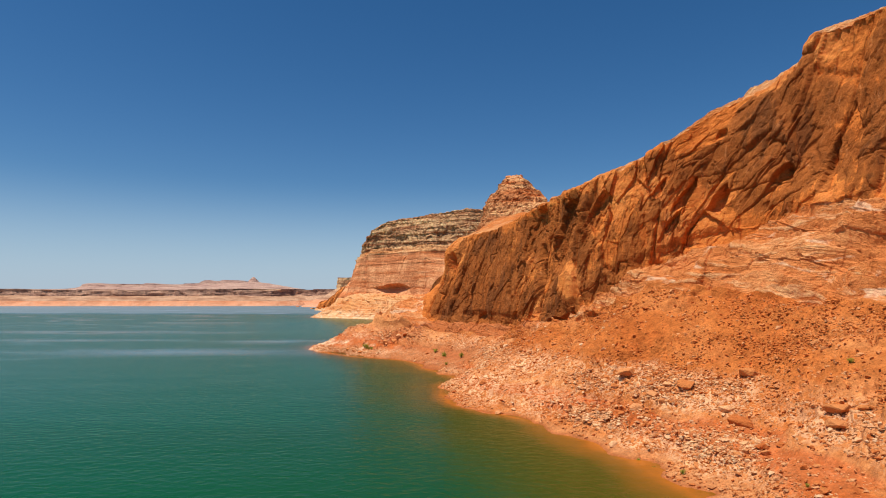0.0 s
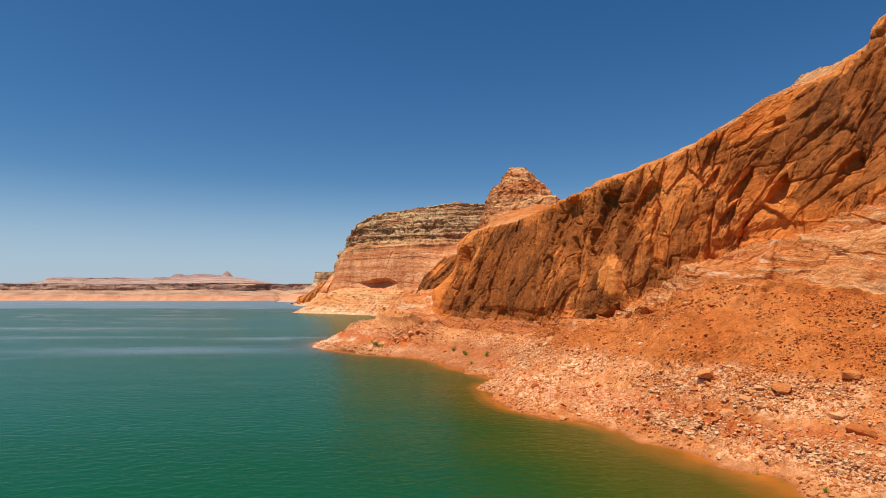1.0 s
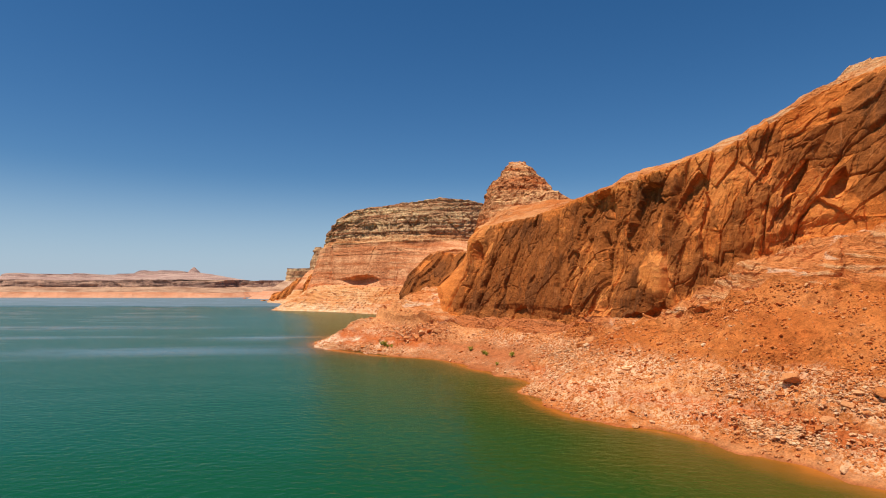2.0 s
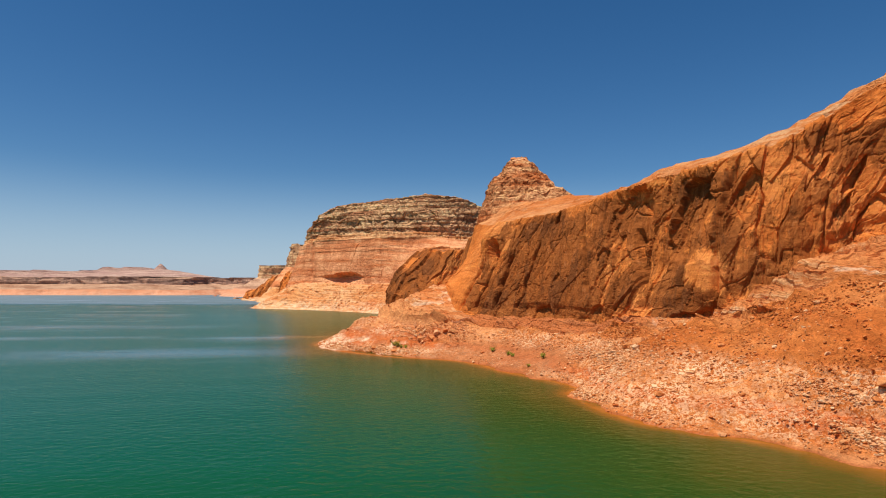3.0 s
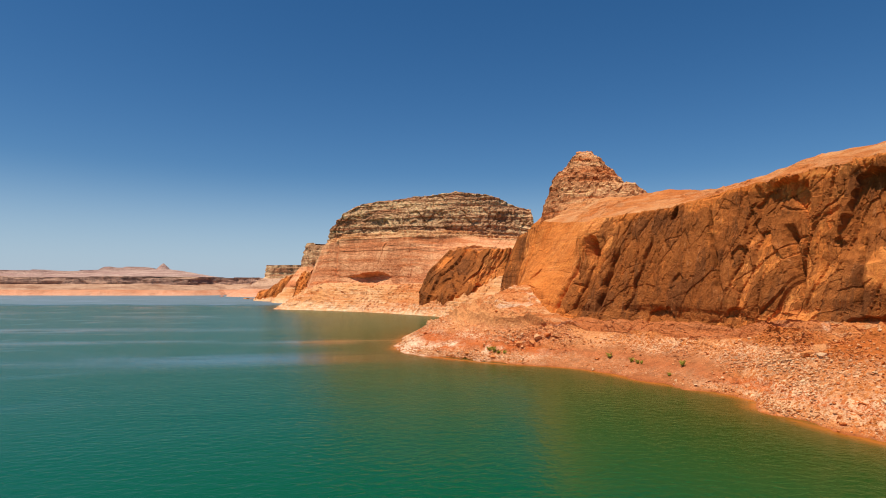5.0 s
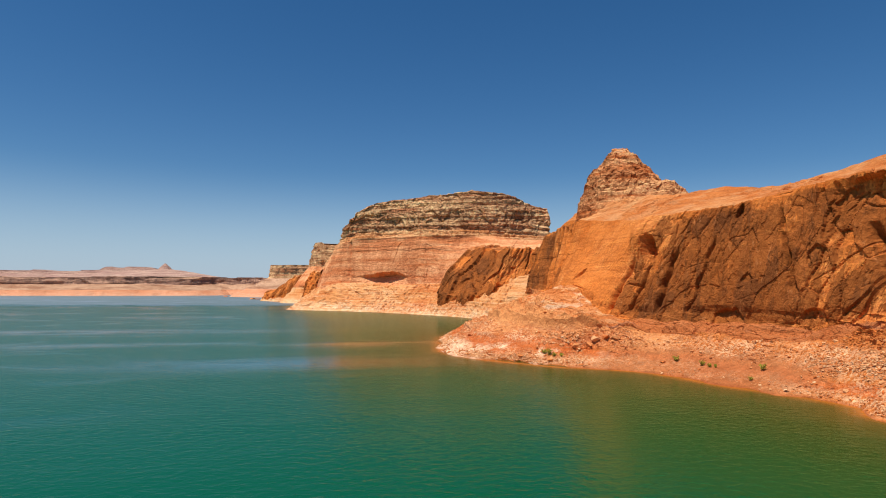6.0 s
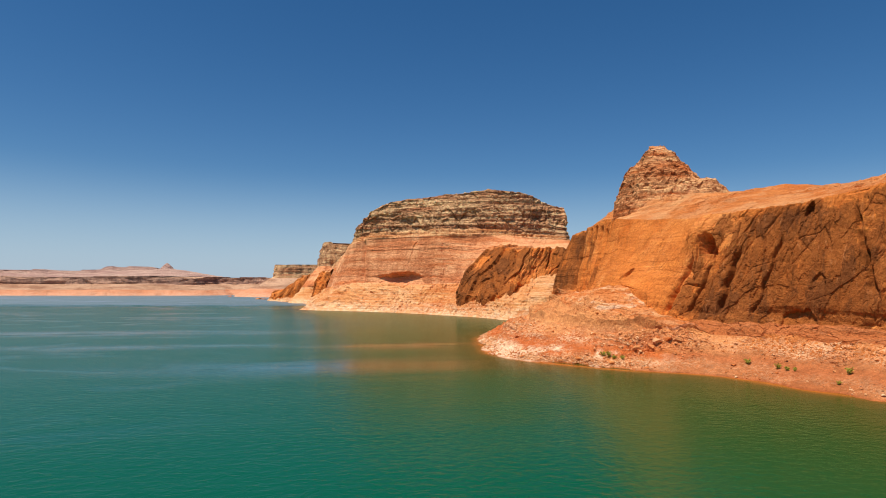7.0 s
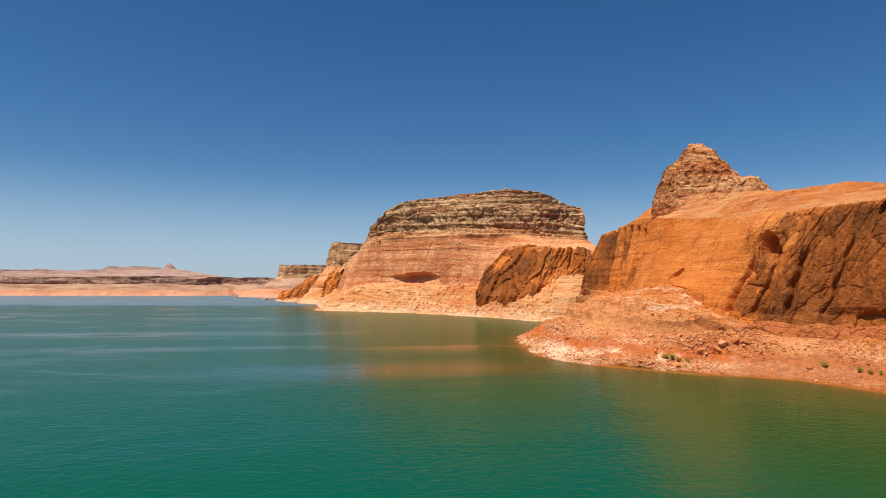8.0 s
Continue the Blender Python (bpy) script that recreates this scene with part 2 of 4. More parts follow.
def shore_material():
    m = Nodes("shore_rubble")
    big = m.noise(m.scaled(0.05, 0.05, 0.10), 1.0, 5)
    col = m.ramp(big, [(0.3, (0.40, 0.101, 0.021)), (0.5, (0.47, 0.142, 0.034)), (0.68, (0.56, 0.218, 0.074))])
    x, y, z = m.axis(m.pos, 0), m.axis(m.pos, 1), m.axis(m.pos, 2)
    wob = m.math("MULTIPLY", m.math("ADD", z, m.math("MULTIPLY", m.math("SUBTRACT", m.noise(m.pos, 0.09, 5), 0.5), 5.0)), 0.1)
    north = m.math("MULTIPLY", y, 0.001)
    red = m.ramp(wob, [(0.16, 0.0), (0.24, 1.0), (0.34, 0.9), (0.40, 0.0)])
    red = m.math("MAXIMUM", red, m.math("MULTIPLY", m.ramp(north, [(0.196, 0.0), (0.206, 1.0)]), m.ramp(wob, [(0.15, 0.0), (0.25, 1.0), (0.7, 1.0), (0.9, 0.0)])))
    col = m.mix(m.math("MULTIPLY", red, 0.65), col, (0.46, 0.098, 0.024))
    pale = m.ramp(wob, [(0.04, 0.1), (0.12, 0.8), (0.2, 0.6), (0.3, 0.05), (0.42, 0.2), (0.52, 0.85), (0.78, 0.7), (0.95, 0.0)])
    field = m.math("MULTIPLY", m.ramp(north, [(0.092, 0.0), (0.104, 1.0), (0.142, 1.0), (0.152, 0.0)]), m.ramp(wob, [(0.15, 0.3), (0.35, 1.0), (0.75, 1.0), (0.95, 0.0)]))
    pale = m.math("MAXIMUM", pale, field)
    pale = m.math("MULTIPLY", pale, m.ramp(m.noise(m.pos, 0.07, 4), [(0.42, 0.3), (0.55, 1.0)]))
    nose = m.ramp(m.math("MULTIPLY", m.math("ADD", x, m.math("MULTIPLY", m.noise(m.pos, 0.2, 4), 6.0)), -0.01), [(0.385, 0.0), (0.42, 1.0)])
    patch = m.math("MULTIPLY", m.ramp(m.noise(m.pos, 0.10, 5, 0.6), [(0.5, 0.0), (0.58, 1.0)]), m.math("MULTIPLY", m.ramp(north, [(0.196, 0.0), (0.202, 1.0)]), m.ramp(wob, [(0.0, 1.0), (0.3, 1.0), (0.42, 0.0)])))
    nose = m.math("MAXIMUM", nose, patch)
    stones = m.voronoi(m.pos, 1.7)
    grit = m.voronoi(m.pos, 4.5)
    mixed = m.math("MULTIPLY", m.math("ADD", m.axis(stones.outputs["Color"], 0), m.axis(grit.outputs["Color"], 1)), 0.5)
    col = m.mix(m.math("MULTIPLY", pale, m.ramp(mixed, [(0.38, 0.0), (0.6, 1.0)])), col, (0.74, 0.45, 0.25))
    col = m.mix(m.math("MULTIPLY", nose, m.ramp(mixed, [(0.2, 0.45), (0.5, 1.0)])), col, (0.76, 0.52, 0.33))
    sand = m.math("MULTIPLY", m.ramp(north, [(0.148, 0.0), (0.156, 0.7), (0.194, 0.7), (0.202, 0.0)]), m.ramp(wob, [(0.45, 1.0), (0.65, 0.0)]))
    col = m.mix(sand, col, (0.36, 0.122, 0.046))
    strip = m.math("MULTIPLY", m.ramp(north, [(0.09, 0.8), (0.105, 0.0)]), m.ramp(z, [(0.5, 1.0), (1.6, 0.0)]))
    col = m.mix(strip, col, (0.50, 0.20, 0.075))
    clods = m.math("MULTIPLY", m.ramp(wob, [(0.85, 0.0), (1.05, 1.0)]), m.ramp(m.noise(m.pos, 0.32, 6, 0.68), [(0.50, 0.0), (0.60, 0.45)]))
    clods = m.math("MULTIPLY", clods, m.ramp(north, [(0.145, 1.0), (0.16, 0.0)]))
    tip = m.math("MULTIPLY", m.ramp(north, [(0.204, 0.0), (0.214, 1.0)]), m.ramp(wob, [(0.55, 0.0), (0.8, 0.75)]))
    col = m.mix(tip, col, (0.60, 0.265, 0.10))
    col = m.mix(clods, col, (0.37, 0.095, 0.022))
    wet = m.ramp(z, [(0.05, 1.0), (0.35, 0.0)])
    col = m.mix(m.math("MULTIPLY", wet, 0.55), col, (0.30, 0.07, 0.018))
    fine = m.noise(m.pos, 3.0, 8, 0.7)
    col = m.mix(0.5, col, m.ramp(fine, [(0.32, 0.22), (0.68, 0.8)]), "OVERLAY")
    lumps = m.noise(m.pos, 0.55, 6, 0.65, 0.5)
    col = m.mix(0.4, col, m.ramp(lumps, [(0.35, 0.22), (0.65, 0.75)]), "OVERLAY")
    n = m.bump(lumps, 0.6, 0.7)
    n = m.bump(stones.outputs["Distance"], 0.4, -0.2, n)
    n = m.bump(fine, 0.6, 0.3, n)
    return m.done(col, 0.95, n)


def rubble_material(name, low, mid, high, pale):
    """Far talus and shore: thin beds and broken rock with a pale band above the water."""
    m = Nodes(name)
    big = m.noise(m.scaled(0.03, 0.03, 0.10), 1.0, 6, 0.6, 0.6)
    col = m.ramp(big, [(0.32, low), (0.5, mid), (0.66, high)])
    z = m.math("ADD", m.axis(m.pos, 2), m.math("MULTIPLY", m.math("SUBTRACT", m.noise(m.pos, 0.05, 5), 0.5), 10.0))
    thin = m.noise(m.scaled(0.03, 0.03, 1.1), 1.0, 6, 0.65, 0.8)
    ring = m.math("ADD", m.ramp(m.math("MULTIPLY", z, 0.05), [(0.0, 0.9), (0.12, 0.7), (0.4, 0.0)]), m.math("MULTIPLY", m.ramp(thin, [(0.5, 0.0), (0.58, 1.0)]), 0.4))
    stones = m.voronoi(m.pos, 0.55)
    speck = m.ramp(m.axis(stones.outputs["Color"], 0), [(0.3, 0.3), (0.8, 1.0)])
    col = m.mix(m.math("MULTIPLY", ring, speck), col, pale)
    col = m.mix(m.math("MULTIPLY", m.ramp(thin, [(0.38, 1.0), (0.44, 0.0)]), 0.5), col, low)
    fine = m.noise(m.pos, 0.5, 9, 0.72)
    col = m.mix(0.4, col, m.ramp(fine, [(0.32, 0.25), (0.68, 0.8)]), "OVERLAY")
    n = m.bump(m.math("ADD", stones.outputs["Distance"], m.math("MULTIPLY", thin, -1.0)), 0.6, -1.0)
    return m.done(col, 0.95, m.bump(fine, 0.8, 1.5, n))


def stone_material(name, dark, mid, pale):
    """Loose stones: each one a tint of its own."""
    m = Nodes(name)
    tint = m.add("ShaderNodeNewGeometry").outputs["Random Per Island"]
    own = m.add("ShaderNodeObjectInfo").outputs["Random"]
    pick = m.math("FRACT", m.math("ADD", tint, own))
    col = m.ramp(pick, [(0.0, dark), (0.4, mid), (1.0, pale)])
    fine = m.noise(m.pos, 3.5, 7, 0.7)
    col = m.mix(0.5, col, m.ramp(fine, [(0.3, 0.25), (0.7, 0.75)]), "OVERLAY")
    return m.done(col, 0.93, m.bump(fine, 0.9, 0.3))


def strata_material(name, low, high, dark, amount, bed=0.35, relief=1.0, rough=2.2, grain=0.8):
    m = Nodes(name)
    wave = m.noise(m.pos, 0.03, 3)
    v = m.add("ShaderNodeCombineXYZ")
    m.link(m.math("MULTIPLY", m.axis(m.pos, 0), 0.02), v.inputs[0])
    m.link(m.math("MULTIPLY", m.axis(m.pos, 1), 0.02), v.inputs[1])
    m.link(m.math("ADD", m.math("MULTIPLY", m.axis(m.pos, 2), bed), m.math("MULTIPLY", wave, 1.2)), v.inputs[2])
    beds = m.noise(v.outputs[0], 1.0, 7, 0.65)
    col = m.ramp(beds, [(0.40, low), (0.57, high)])
    streak = m.noise(m.scaled(0.14, 0.14, 0.035), 1.0, 6, 0.65, 0.5)
    patch = m.noise(m.pos, 0.03, 4)
    d = m.ramp(m.math("ADD", m.math("MULTIPLY", streak, 0.55), m.math("MULTIPLY", patch, 0.5)), [(0.46, 0.0), (0.60, 1.0)])
    steep = m.ramp(steepness(m), [(0.45, 1.0), (0.75, 0.0)])
    col = m.mix(m.math("MULTIPLY", m.math("MULTIPLY", d, steep), amount), col, dark)
    fine = m.noise(m.pos, 0.55, 9, 0.74)
    col = m.mix(grain, col, m.ramp(fine, [(0.32, 0.15), (0.68, 0.85)]), "OVERLAY")
    n = m.bump(m.math("ADD", fine, m.math("MULTIPLY", beds, relief)), 1.0, rough)
    return m.done(col, 0.93, n)


def leaf_material():
    m = Nodes("shrub_leaves")
    tint = m.add("ShaderNodeNewGeometry").outputs["Random Per Island"]
    return m.done(m.ramp(tint, [(0.0, (0.22, 0.22, 0.02)), (0.6, (0.32, 0.30, 0.035)), (1.0, (0.42, 0.38, 0.08))]), 0.7)


def twig_material():
    m = Nodes("shrub_twigs")
    return m.done(m.ramp(m.noise(m.pos, 9.0, 3), [(0.3, (0.10, 0.06, 0.03)), (0.7, (0.22, 0.14, 0.08))]), 0.9)


def water_material():
    m = Nodes("lake_water")
    at = m.add("ShaderNodeAttribute")
    at.attribute_name = "depth"
    murk_and_reflection = m.math("ADD", at.outputs["Fac"], m.math("MULTIPLY", m.math("SUBTRACT", m.noise(m.pos, 0.06, 4), 0.5), 0.05))
    # Beyond the sandy shallows, green to teal paints reflected cliff and sky into colour.
    col = m.ramp(murk_and_reflection, [(0.0, (0.45, 0.13, 0.015)), (0.012, (0.22, 0.088, 0.010)), (0.036, (0.055, 0.060, 0.006)), (0.12, (0.006, 0.056, 0.007)), (0.3, (0.002, 0.066, 0.013)), (0.55, (0.001, 0.069, 0.017)), (1.0, (0.0005, 0.077, 0.036))])
    w1 = m.noise(m.scaled(0.62, 0.85, 1.0), 1.0, 4, 0.55, 0.6)
    w2 = m.noise(m.scaled(0.03, 0.06, 1.0), 1.0, 3)
    x, y = m.axis(m.pos, 0), m.axis(m.pos, 1)
    wisps = m.noise(m.scaled(0.012, 0.028, 1.0), 1.0, 5, 0.55, 2.0)
    west = m.ramp(m.math("MULTIPLY", x, -0.004), [(0.4, 0.0), (0.6, 1.0)])
    calm = m.math("MULTIPLY", m.math("MULTIPLY", m.ramp(wisps, [(0.52, 0.0), (0.68, 1.0)]), west), 0.7)
    for cx, cy, rx, ry in ((-95, 213, 48, 15), (-190, 325, 75, 13), (-150, 268, 60, 7), (-70, 262, 30, 12)):
        off = m.math("ADD", m.math("POWER", m.math("MULTIPLY", m.math("SUBTRACT", x, cx), 1.0 / rx), 2.0), m.math("POWER", m.math("MULTIPLY", m.math("SUBTRACT", y, cy), 1.0 / ry), 2.0))
        spot = m.math("MULTIPLY", m.math("EXPONENT", m.math("MULTIPLY", off, -1.0)), m.ramp(wisps, [(0.36, 0.15), (0.55, 1.0)]))
        calm = m.math("MAXIMUM", calm, spot)
    bay = m.math("ADD", m.math("MULTIPLY", y, 0.001), m.math("MULTIPLY", m.math("SUBTRACT", wisps, 0.5), 0.12))
    ruffled = m.ramp(bay, [(0.63, 0.0), (0.69, 1.0)])
    slick = m.math("SUBTRACT", 1.0, m.math("MULTIPLY", calm, 0.5))
    h = m.math("MULTIPLY", m.math("ADD", m.math("MULTIPLY", w1, 0.12), m.math("MULTIPLY", w2, 0.2)), slick)
    n = m.bump(h, 0.8, 1.0)
    body = m.add("ShaderNodeBsdfDiffuse")
    gloss = m.add("ShaderNodeBsdfGlossy")
    m.link(col, body.inputs["Color"])
    m.link(m.math("ADD", m.math("MULTIPLY", slick, 0.16), m.math("MULTIPLY", ruffled, 0.25)), gloss.inputs["Roughness"])
    m.link(n, gloss.inputs["Normal"])
    m.link(n, body.inputs["Normal"])
    fresnel = m.add("ShaderNodeFresnel", IOR=1.33)
    both = m.add("ShaderNodeMixShader")
    m.link(n, fresnel.inputs["Normal"])
    m.link(m.math("MULTIPLY", m.math("ADD", m.math("ADD", 1.0, m.math("MULTIPLY", ruffled, 0.35)), m.math("MULTIPLY", calm, 1.0)), m.math("DIVIDE", m.math("MULTIPLY", fresnel.outputs[0], 0.9), m.math("ADD", 1.0, m.math("MULTIPLY", fresnel.outputs[0], 0.7)))), both.inputs[0])
    m.link(body.outputs[0], both.inputs[1])
    m.link(gloss.outputs[0], both.inputs[2])
    m.t.nodes.remove(m.bsdf)
    m.link(both.outputs[0], m.t.nodes["Material Output"].inputs["Surface"])
    return m.mat


CLIFF = face_material()
SHORE = shore_material()
CROWN = crown_material()
BENCH = bench_material()
STONE = stone_material("loose_stone", (0.48, 0.125, 0.031), (0.59, 0.21, 0.064), (0.67, 0.33, 0.15))
CLOD = stone_material("talus_clod", (0.50, 0.135, 0.030), (0.58, 0.180, 0.045), (0.66, 0.250, 0.080))
PALE_STONE = stone_material("pale_stone", (0.62, 0.235, 0.08), (0.72, 0.37, 0.17), (0.77, 0.49, 0.28))
MESA_LOW = strata_material("red_cliff_sandstone", (0.60, 0.19, 0.066), (0.78, 0.38, 0.18), (0.44, 0.14, 0.055), 0.7, 0.20, 0.5, 0.9, 0.4)
MESA_HIGH = strata_material("grey_brown_ledges", (0.46, 0.195, 0.090), (0.78, 0.49, 0.25), (0.27, 0.115, 0.06), 0.6, 0.34, 1.0)
APRON = rubble_material("pale_apron_rubble", (0.53, 0.165, 0.048), (0.64, 0.265, 0.092), (0.72, 0.37, 0.165), (0.76, 0.50, 0.30))
LEDGE = strata_material("pale_ledge_rock", (0.60, 0.22, 0.075), (0.76, 0.42, 0.20), (0.45, 0.15, 0.05), 0.4, 0.6)
BUTTE = strata_material("banded_butte_rock", (0.53, 0.140, 0.036), (0.78, 0.42, 0.19), (0.27, 0.078, 0.026), 0.75, 0.3, 1.2, 1.6)
# Far ledges, slopes and plateau: distance haze is painted in as muted base colours.
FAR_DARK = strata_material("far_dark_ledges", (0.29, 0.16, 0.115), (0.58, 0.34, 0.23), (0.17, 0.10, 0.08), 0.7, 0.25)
FAR_SLOPE_HAZED = strata_material("far_slopes_hazed", (0.34, 0.17, 0.10), (0.55, 0.33, 0.21), (0.26, 0.135, 0.09), 0.6, 0.12, 0.5)
FAR_PINK_HAZED = strata_material("far_pink_hazed", (0.37, 0.22, 0.18), (0.50, 0.33, 0.26), (0.30, 0.18, 0.155), 0.5, 0.3)
FAR_SHORE = rubble_material("far_orange_shore", (0.54, 0.20, 0.095), (0.60, 0.25, 0.13), (0.64, 0.30, 0.17), (0.66, 0.36, 0.23))
LEAF = leaf_material()
TWIG = twig_material()
WATER = water_material()

# ---- headland: guide curves from behind the start of the flight to the bay ----
WATERLINE = [(60, -220, 0), (36, -40, 0), (27, 30, 0), (25.5, 62, 0), (21, 82, 0), (11, 100.5, 0), (2, 111.5, 0), (0, 132, 0), (4, 144, 0), (-4, 165, 0), (-11, 186, 0), (-30, 199, 0), (-49, 226, 0), (-48, 254, 0), (-37, 297, 0), (0, 345, 0), (14, 390, 0)]
BEACH = [(72, -215, 5), (48, -35, 5), (38, 36, 4.5), (40, 72, 5), (32, 90, 6), (22, 104, 5.5), (17, 119, 6), (14, 131, 7), (12, 147, 7), (6, 167, 3.2), (-3, 186, 2.2), (-24, 206, 3), (-38, 227, 4.5), (-37, 256, 6), (-25, 298, 6), (6, 342, 7), (22, 380, 8)]
TALUS = [(95, -205, 14), (68, -25, 13.5), (58, 54, 13.5), (51, 88, 15.8), (45, 99, 16.4), (36.5, 112, 16.8), (27, 123, 12), (22, 135, 11.7), (18, 151, 11), (13, 168, 8), (5, 188, 7.5), (-13, 209, 8.5), (-24, 230, 10), (-24, 258, 11), (-8, 298, 13), (12, 339, 14), (18, 372, 15)]
SCARP = [(97, -204, 18), (70, -24, 18.5), (61.5, 56.5, 18.5), (54, 92, 20.2), (48.3, 102.8, 21), (39.6, 115.6, 21.3), (29.5, 125, 16.5), (24, 135.5, 13), (19.5, 152, 12), (15, 168.5, 9.2), (7, 188, 9), (-10.5, 209.5, 9.6), (-20, 231, 13), (-19, 257, 15), (-3, 298, 15), (13.5, 338, 15.5), (19, 369, 16.5)]
FOOT = [(110, -200, 20), (82, -18, 26), (72.5, 64, 32), (64.5, 100, 35.5), (60.5, 109.3, 33), (50, 120, 30), (36, 124, 23), (27.5, 136, 15), (22.5, 156, 13.8), (19.5, 170, 11.5), (12, 188, 12), (-4.5, 210.5, 11), (-8, 228, 17), (-5, 252, 20), (7, 298, 19), (17, 335, 18), (17.5, 366, 20)]
FACE = [(116, -198, 40), (88, -14, 42), (75.5, 68, 46), (68, 104, 46), (62, 110, 46), (54, 121.5, 42), (38.5, 126, 36), (28.5, 136, 28), (26.5, 152, 25), (22, 168, 25), (13.5, 189.5, 24), (1, 210, 25), (-1, 226, 25), (3, 250, 29), (12, 297, 33), (20, 333, 33), (20, 361, 32)]
RIM = [(124, -195, 62), (94, -10, 64), (80, 73, 67), (71, 107, 68), (66.5, 113, 61.5), (59, 124, 59.5), (43, 127.5, 49.3), (32, 138, 45.2), (28, 152, 45), (24, 171, 43.6), (17.5, 189.5, 41), (6.5, 209.5, 40), (7.5, 222, 40.5), (12, 250, 43), (16.5, 296, 48), (23, 331, 48), (24.5, 355, 46.5)]
TOP = [(150, -190, 74), (118, 0, 76), (104, 84, 76), (82, 114, 74.6), (78, 123, 69), (70, 132, 66.2), (55, 134, 57.6), (45, 146, 52), (42, 162, 50), (39, 180, 49.5), (33, 197, 48.5), (27, 215, 49), (24, 226, 49), (24, 252, 53), (24, 296, 55), (33, 326, 53.5), (44, 361, 47.5)]
BACK = [(300, -150, 80), (290, 20, 82), (280, 100, 82), (270, 140, 84), (265, 160, 80), (260, 180, 74), (255, 200, 66), (250, 220, 58), (245, 235, 56), (240, 250, 55), (235, 265, 54), (230, 280, 54), (230, 295, 54), (230, 310, 54), (230, 325, 52), (220, 345, 48), (200, 365, 42)]


def under_water(line, inland, far, depth):
    """A guide curve on the lake bed, off the waterline."""
    a, b = np.array(line, float), np.array(inland, float)
    out = a - b
    out[:, 2] = 0
    out /= np.linalg.norm(out, axis=1, keepdims=True)
    return a + out * far + np.array([0, 0, -depth])


DENSE = [0.1, 0.3, 1.3, 1.8, 1.4, 1, 1, 1, 1, 1, 1, 1, 1, 0.8, 0.6, 0.4]
columns = [under_water(WATERLINE, BEACH, 30, 9), WATERLINE, BEACH, TALUS, SCARP, FOOT, FACE, RIM, TOP, BACK]
u_at = u_samples(FACE, 0.25, DENSE)
land, land_v = loft(columns, u_at, [6, 48, 64, 22, 84, 74, 84, 46, 16], soften=2)


def bell(v, lo, hi, edge=0.5):
    return np.clip((v - lo) / edge, 0, 1) * np.clip((hi - v) / edge, 0, 1)


def facets(p, scale, seed, tilt=0.9):
    """Broken rock: every cell is a plane of its own height and slant."""
    q = p / np.asarray(scale, float)
    i = np.floor(q).astype(np.int64)
    best = np.full(q.shape[:-1], 9.0)
    second, out = best.copy(), np.zeros_like(best)
    for dx in (-1, 0, 1):
        for dy in (-1, 0, 1):
            for dz in (-1, 0, 1):
                c = [i[..., 0] + dx, i[..., 1] + dy, i[..., 2] + dz]
                off = np.stack([c[k] + hash3(*c, seed + k) * 0.45 + 0.5 - q[..., k] for k in range(3)], -1)
                d = (off ** 2).sum(-1)
                near = d < best
                plane = hash3(*c, seed + 7) + tilt * sum(off[..., k] * hash3(*c, seed + 11 + k) for k in range(3))
                second = np.where(near, best, np.minimum(second, d))
                out = np.where(near, plane, out)
                best = np.where(near, d, best)
    return out, np.sqrt(second) - np.sqrt(best)


def beds(p, step, seed, warp=1.0):
    """Hard and soft beds: each level stands out or back by a value of its own."""
    k = np.floor((p[..., 2] + warp * fbm(p, 25, 2, seed)) / step).astype(np.int64)
    here = np.floor(p[..., 0] / 70 + 0.5 * fbm(p, 40, 1, seed + 1)).astype(np.int64)
    return hash3(k, here * 0, k * 0, seed + 2) + 0.45 * hash3(k, here, k * 0, seed + 3)


def mound(p, x, y, z, r, h):
    return h * np.exp(-(((p - np.array([x, y, z])) / r) ** 2).sum(-1))


def terrace(z, step, hard=0.75):
    """How far a surface is moved up to stand in beds of the given thickness."""
    f = z / step - np.floor(z / step)
    return step * (np.clip((f - hard) / (1 - hard), 0, 1) - f)


def eased(g, reach):
    """The grid averaged along its length, twice over."""
    for _ in range(2):
        wide = np.concatenate([np.repeat(g[:, :1], reach + 1, 1), g, np.repeat(g[:, -1:], reach, 1)], 1)
        total = np.cumsum(wide, axis=1)
        g = (total[:, 2 * reach + 1:] - total[:, :-2 * reach - 1]) / (2 * reach + 1)
    return g


def cells(a, b, size, seed, tilt=1.0):
    """Broken rock on a wall, by the way along it and the height: each cell a slanted plane; also the way to its edge and a number of its own."""
    qa, qb = a / size[0], b / size[1]
    ia, ib = np.floor(qa).astype(np.int64), np.floor(qb).astype(np.int64)
    best = np.full(qa.shape, 9.0)
    second, out, own = best.copy(), np.zeros_like(best), np.zeros_like(best)
    for da in (-1, 0, 1):
        for db in (-1, 0, 1):
            ca, cb = ia + da, ib + db
            oa = ca + 0.5 + 0.45 * hash3(ca, cb, 3, seed) - qa
            ob = cb + 0.5 + 0.45 * hash3(ca, cb, 5, seed) - qb
            d = oa ** 2 + ob ** 2
            near = d < best
            tone = hash3(ca, cb, 7, seed)
            plane = tone + tilt * (oa * hash3(ca, cb, 11, seed) + ob * hash3(ca, cb, 13, seed))
            second = np.where(near, best, np.minimum(second, d))
            out, own, best = np.where(near, plane, out), np.where(near, tone, own), np.where(near, d, best)
    return out, np.sqrt(second) - np.sqrt(best), own


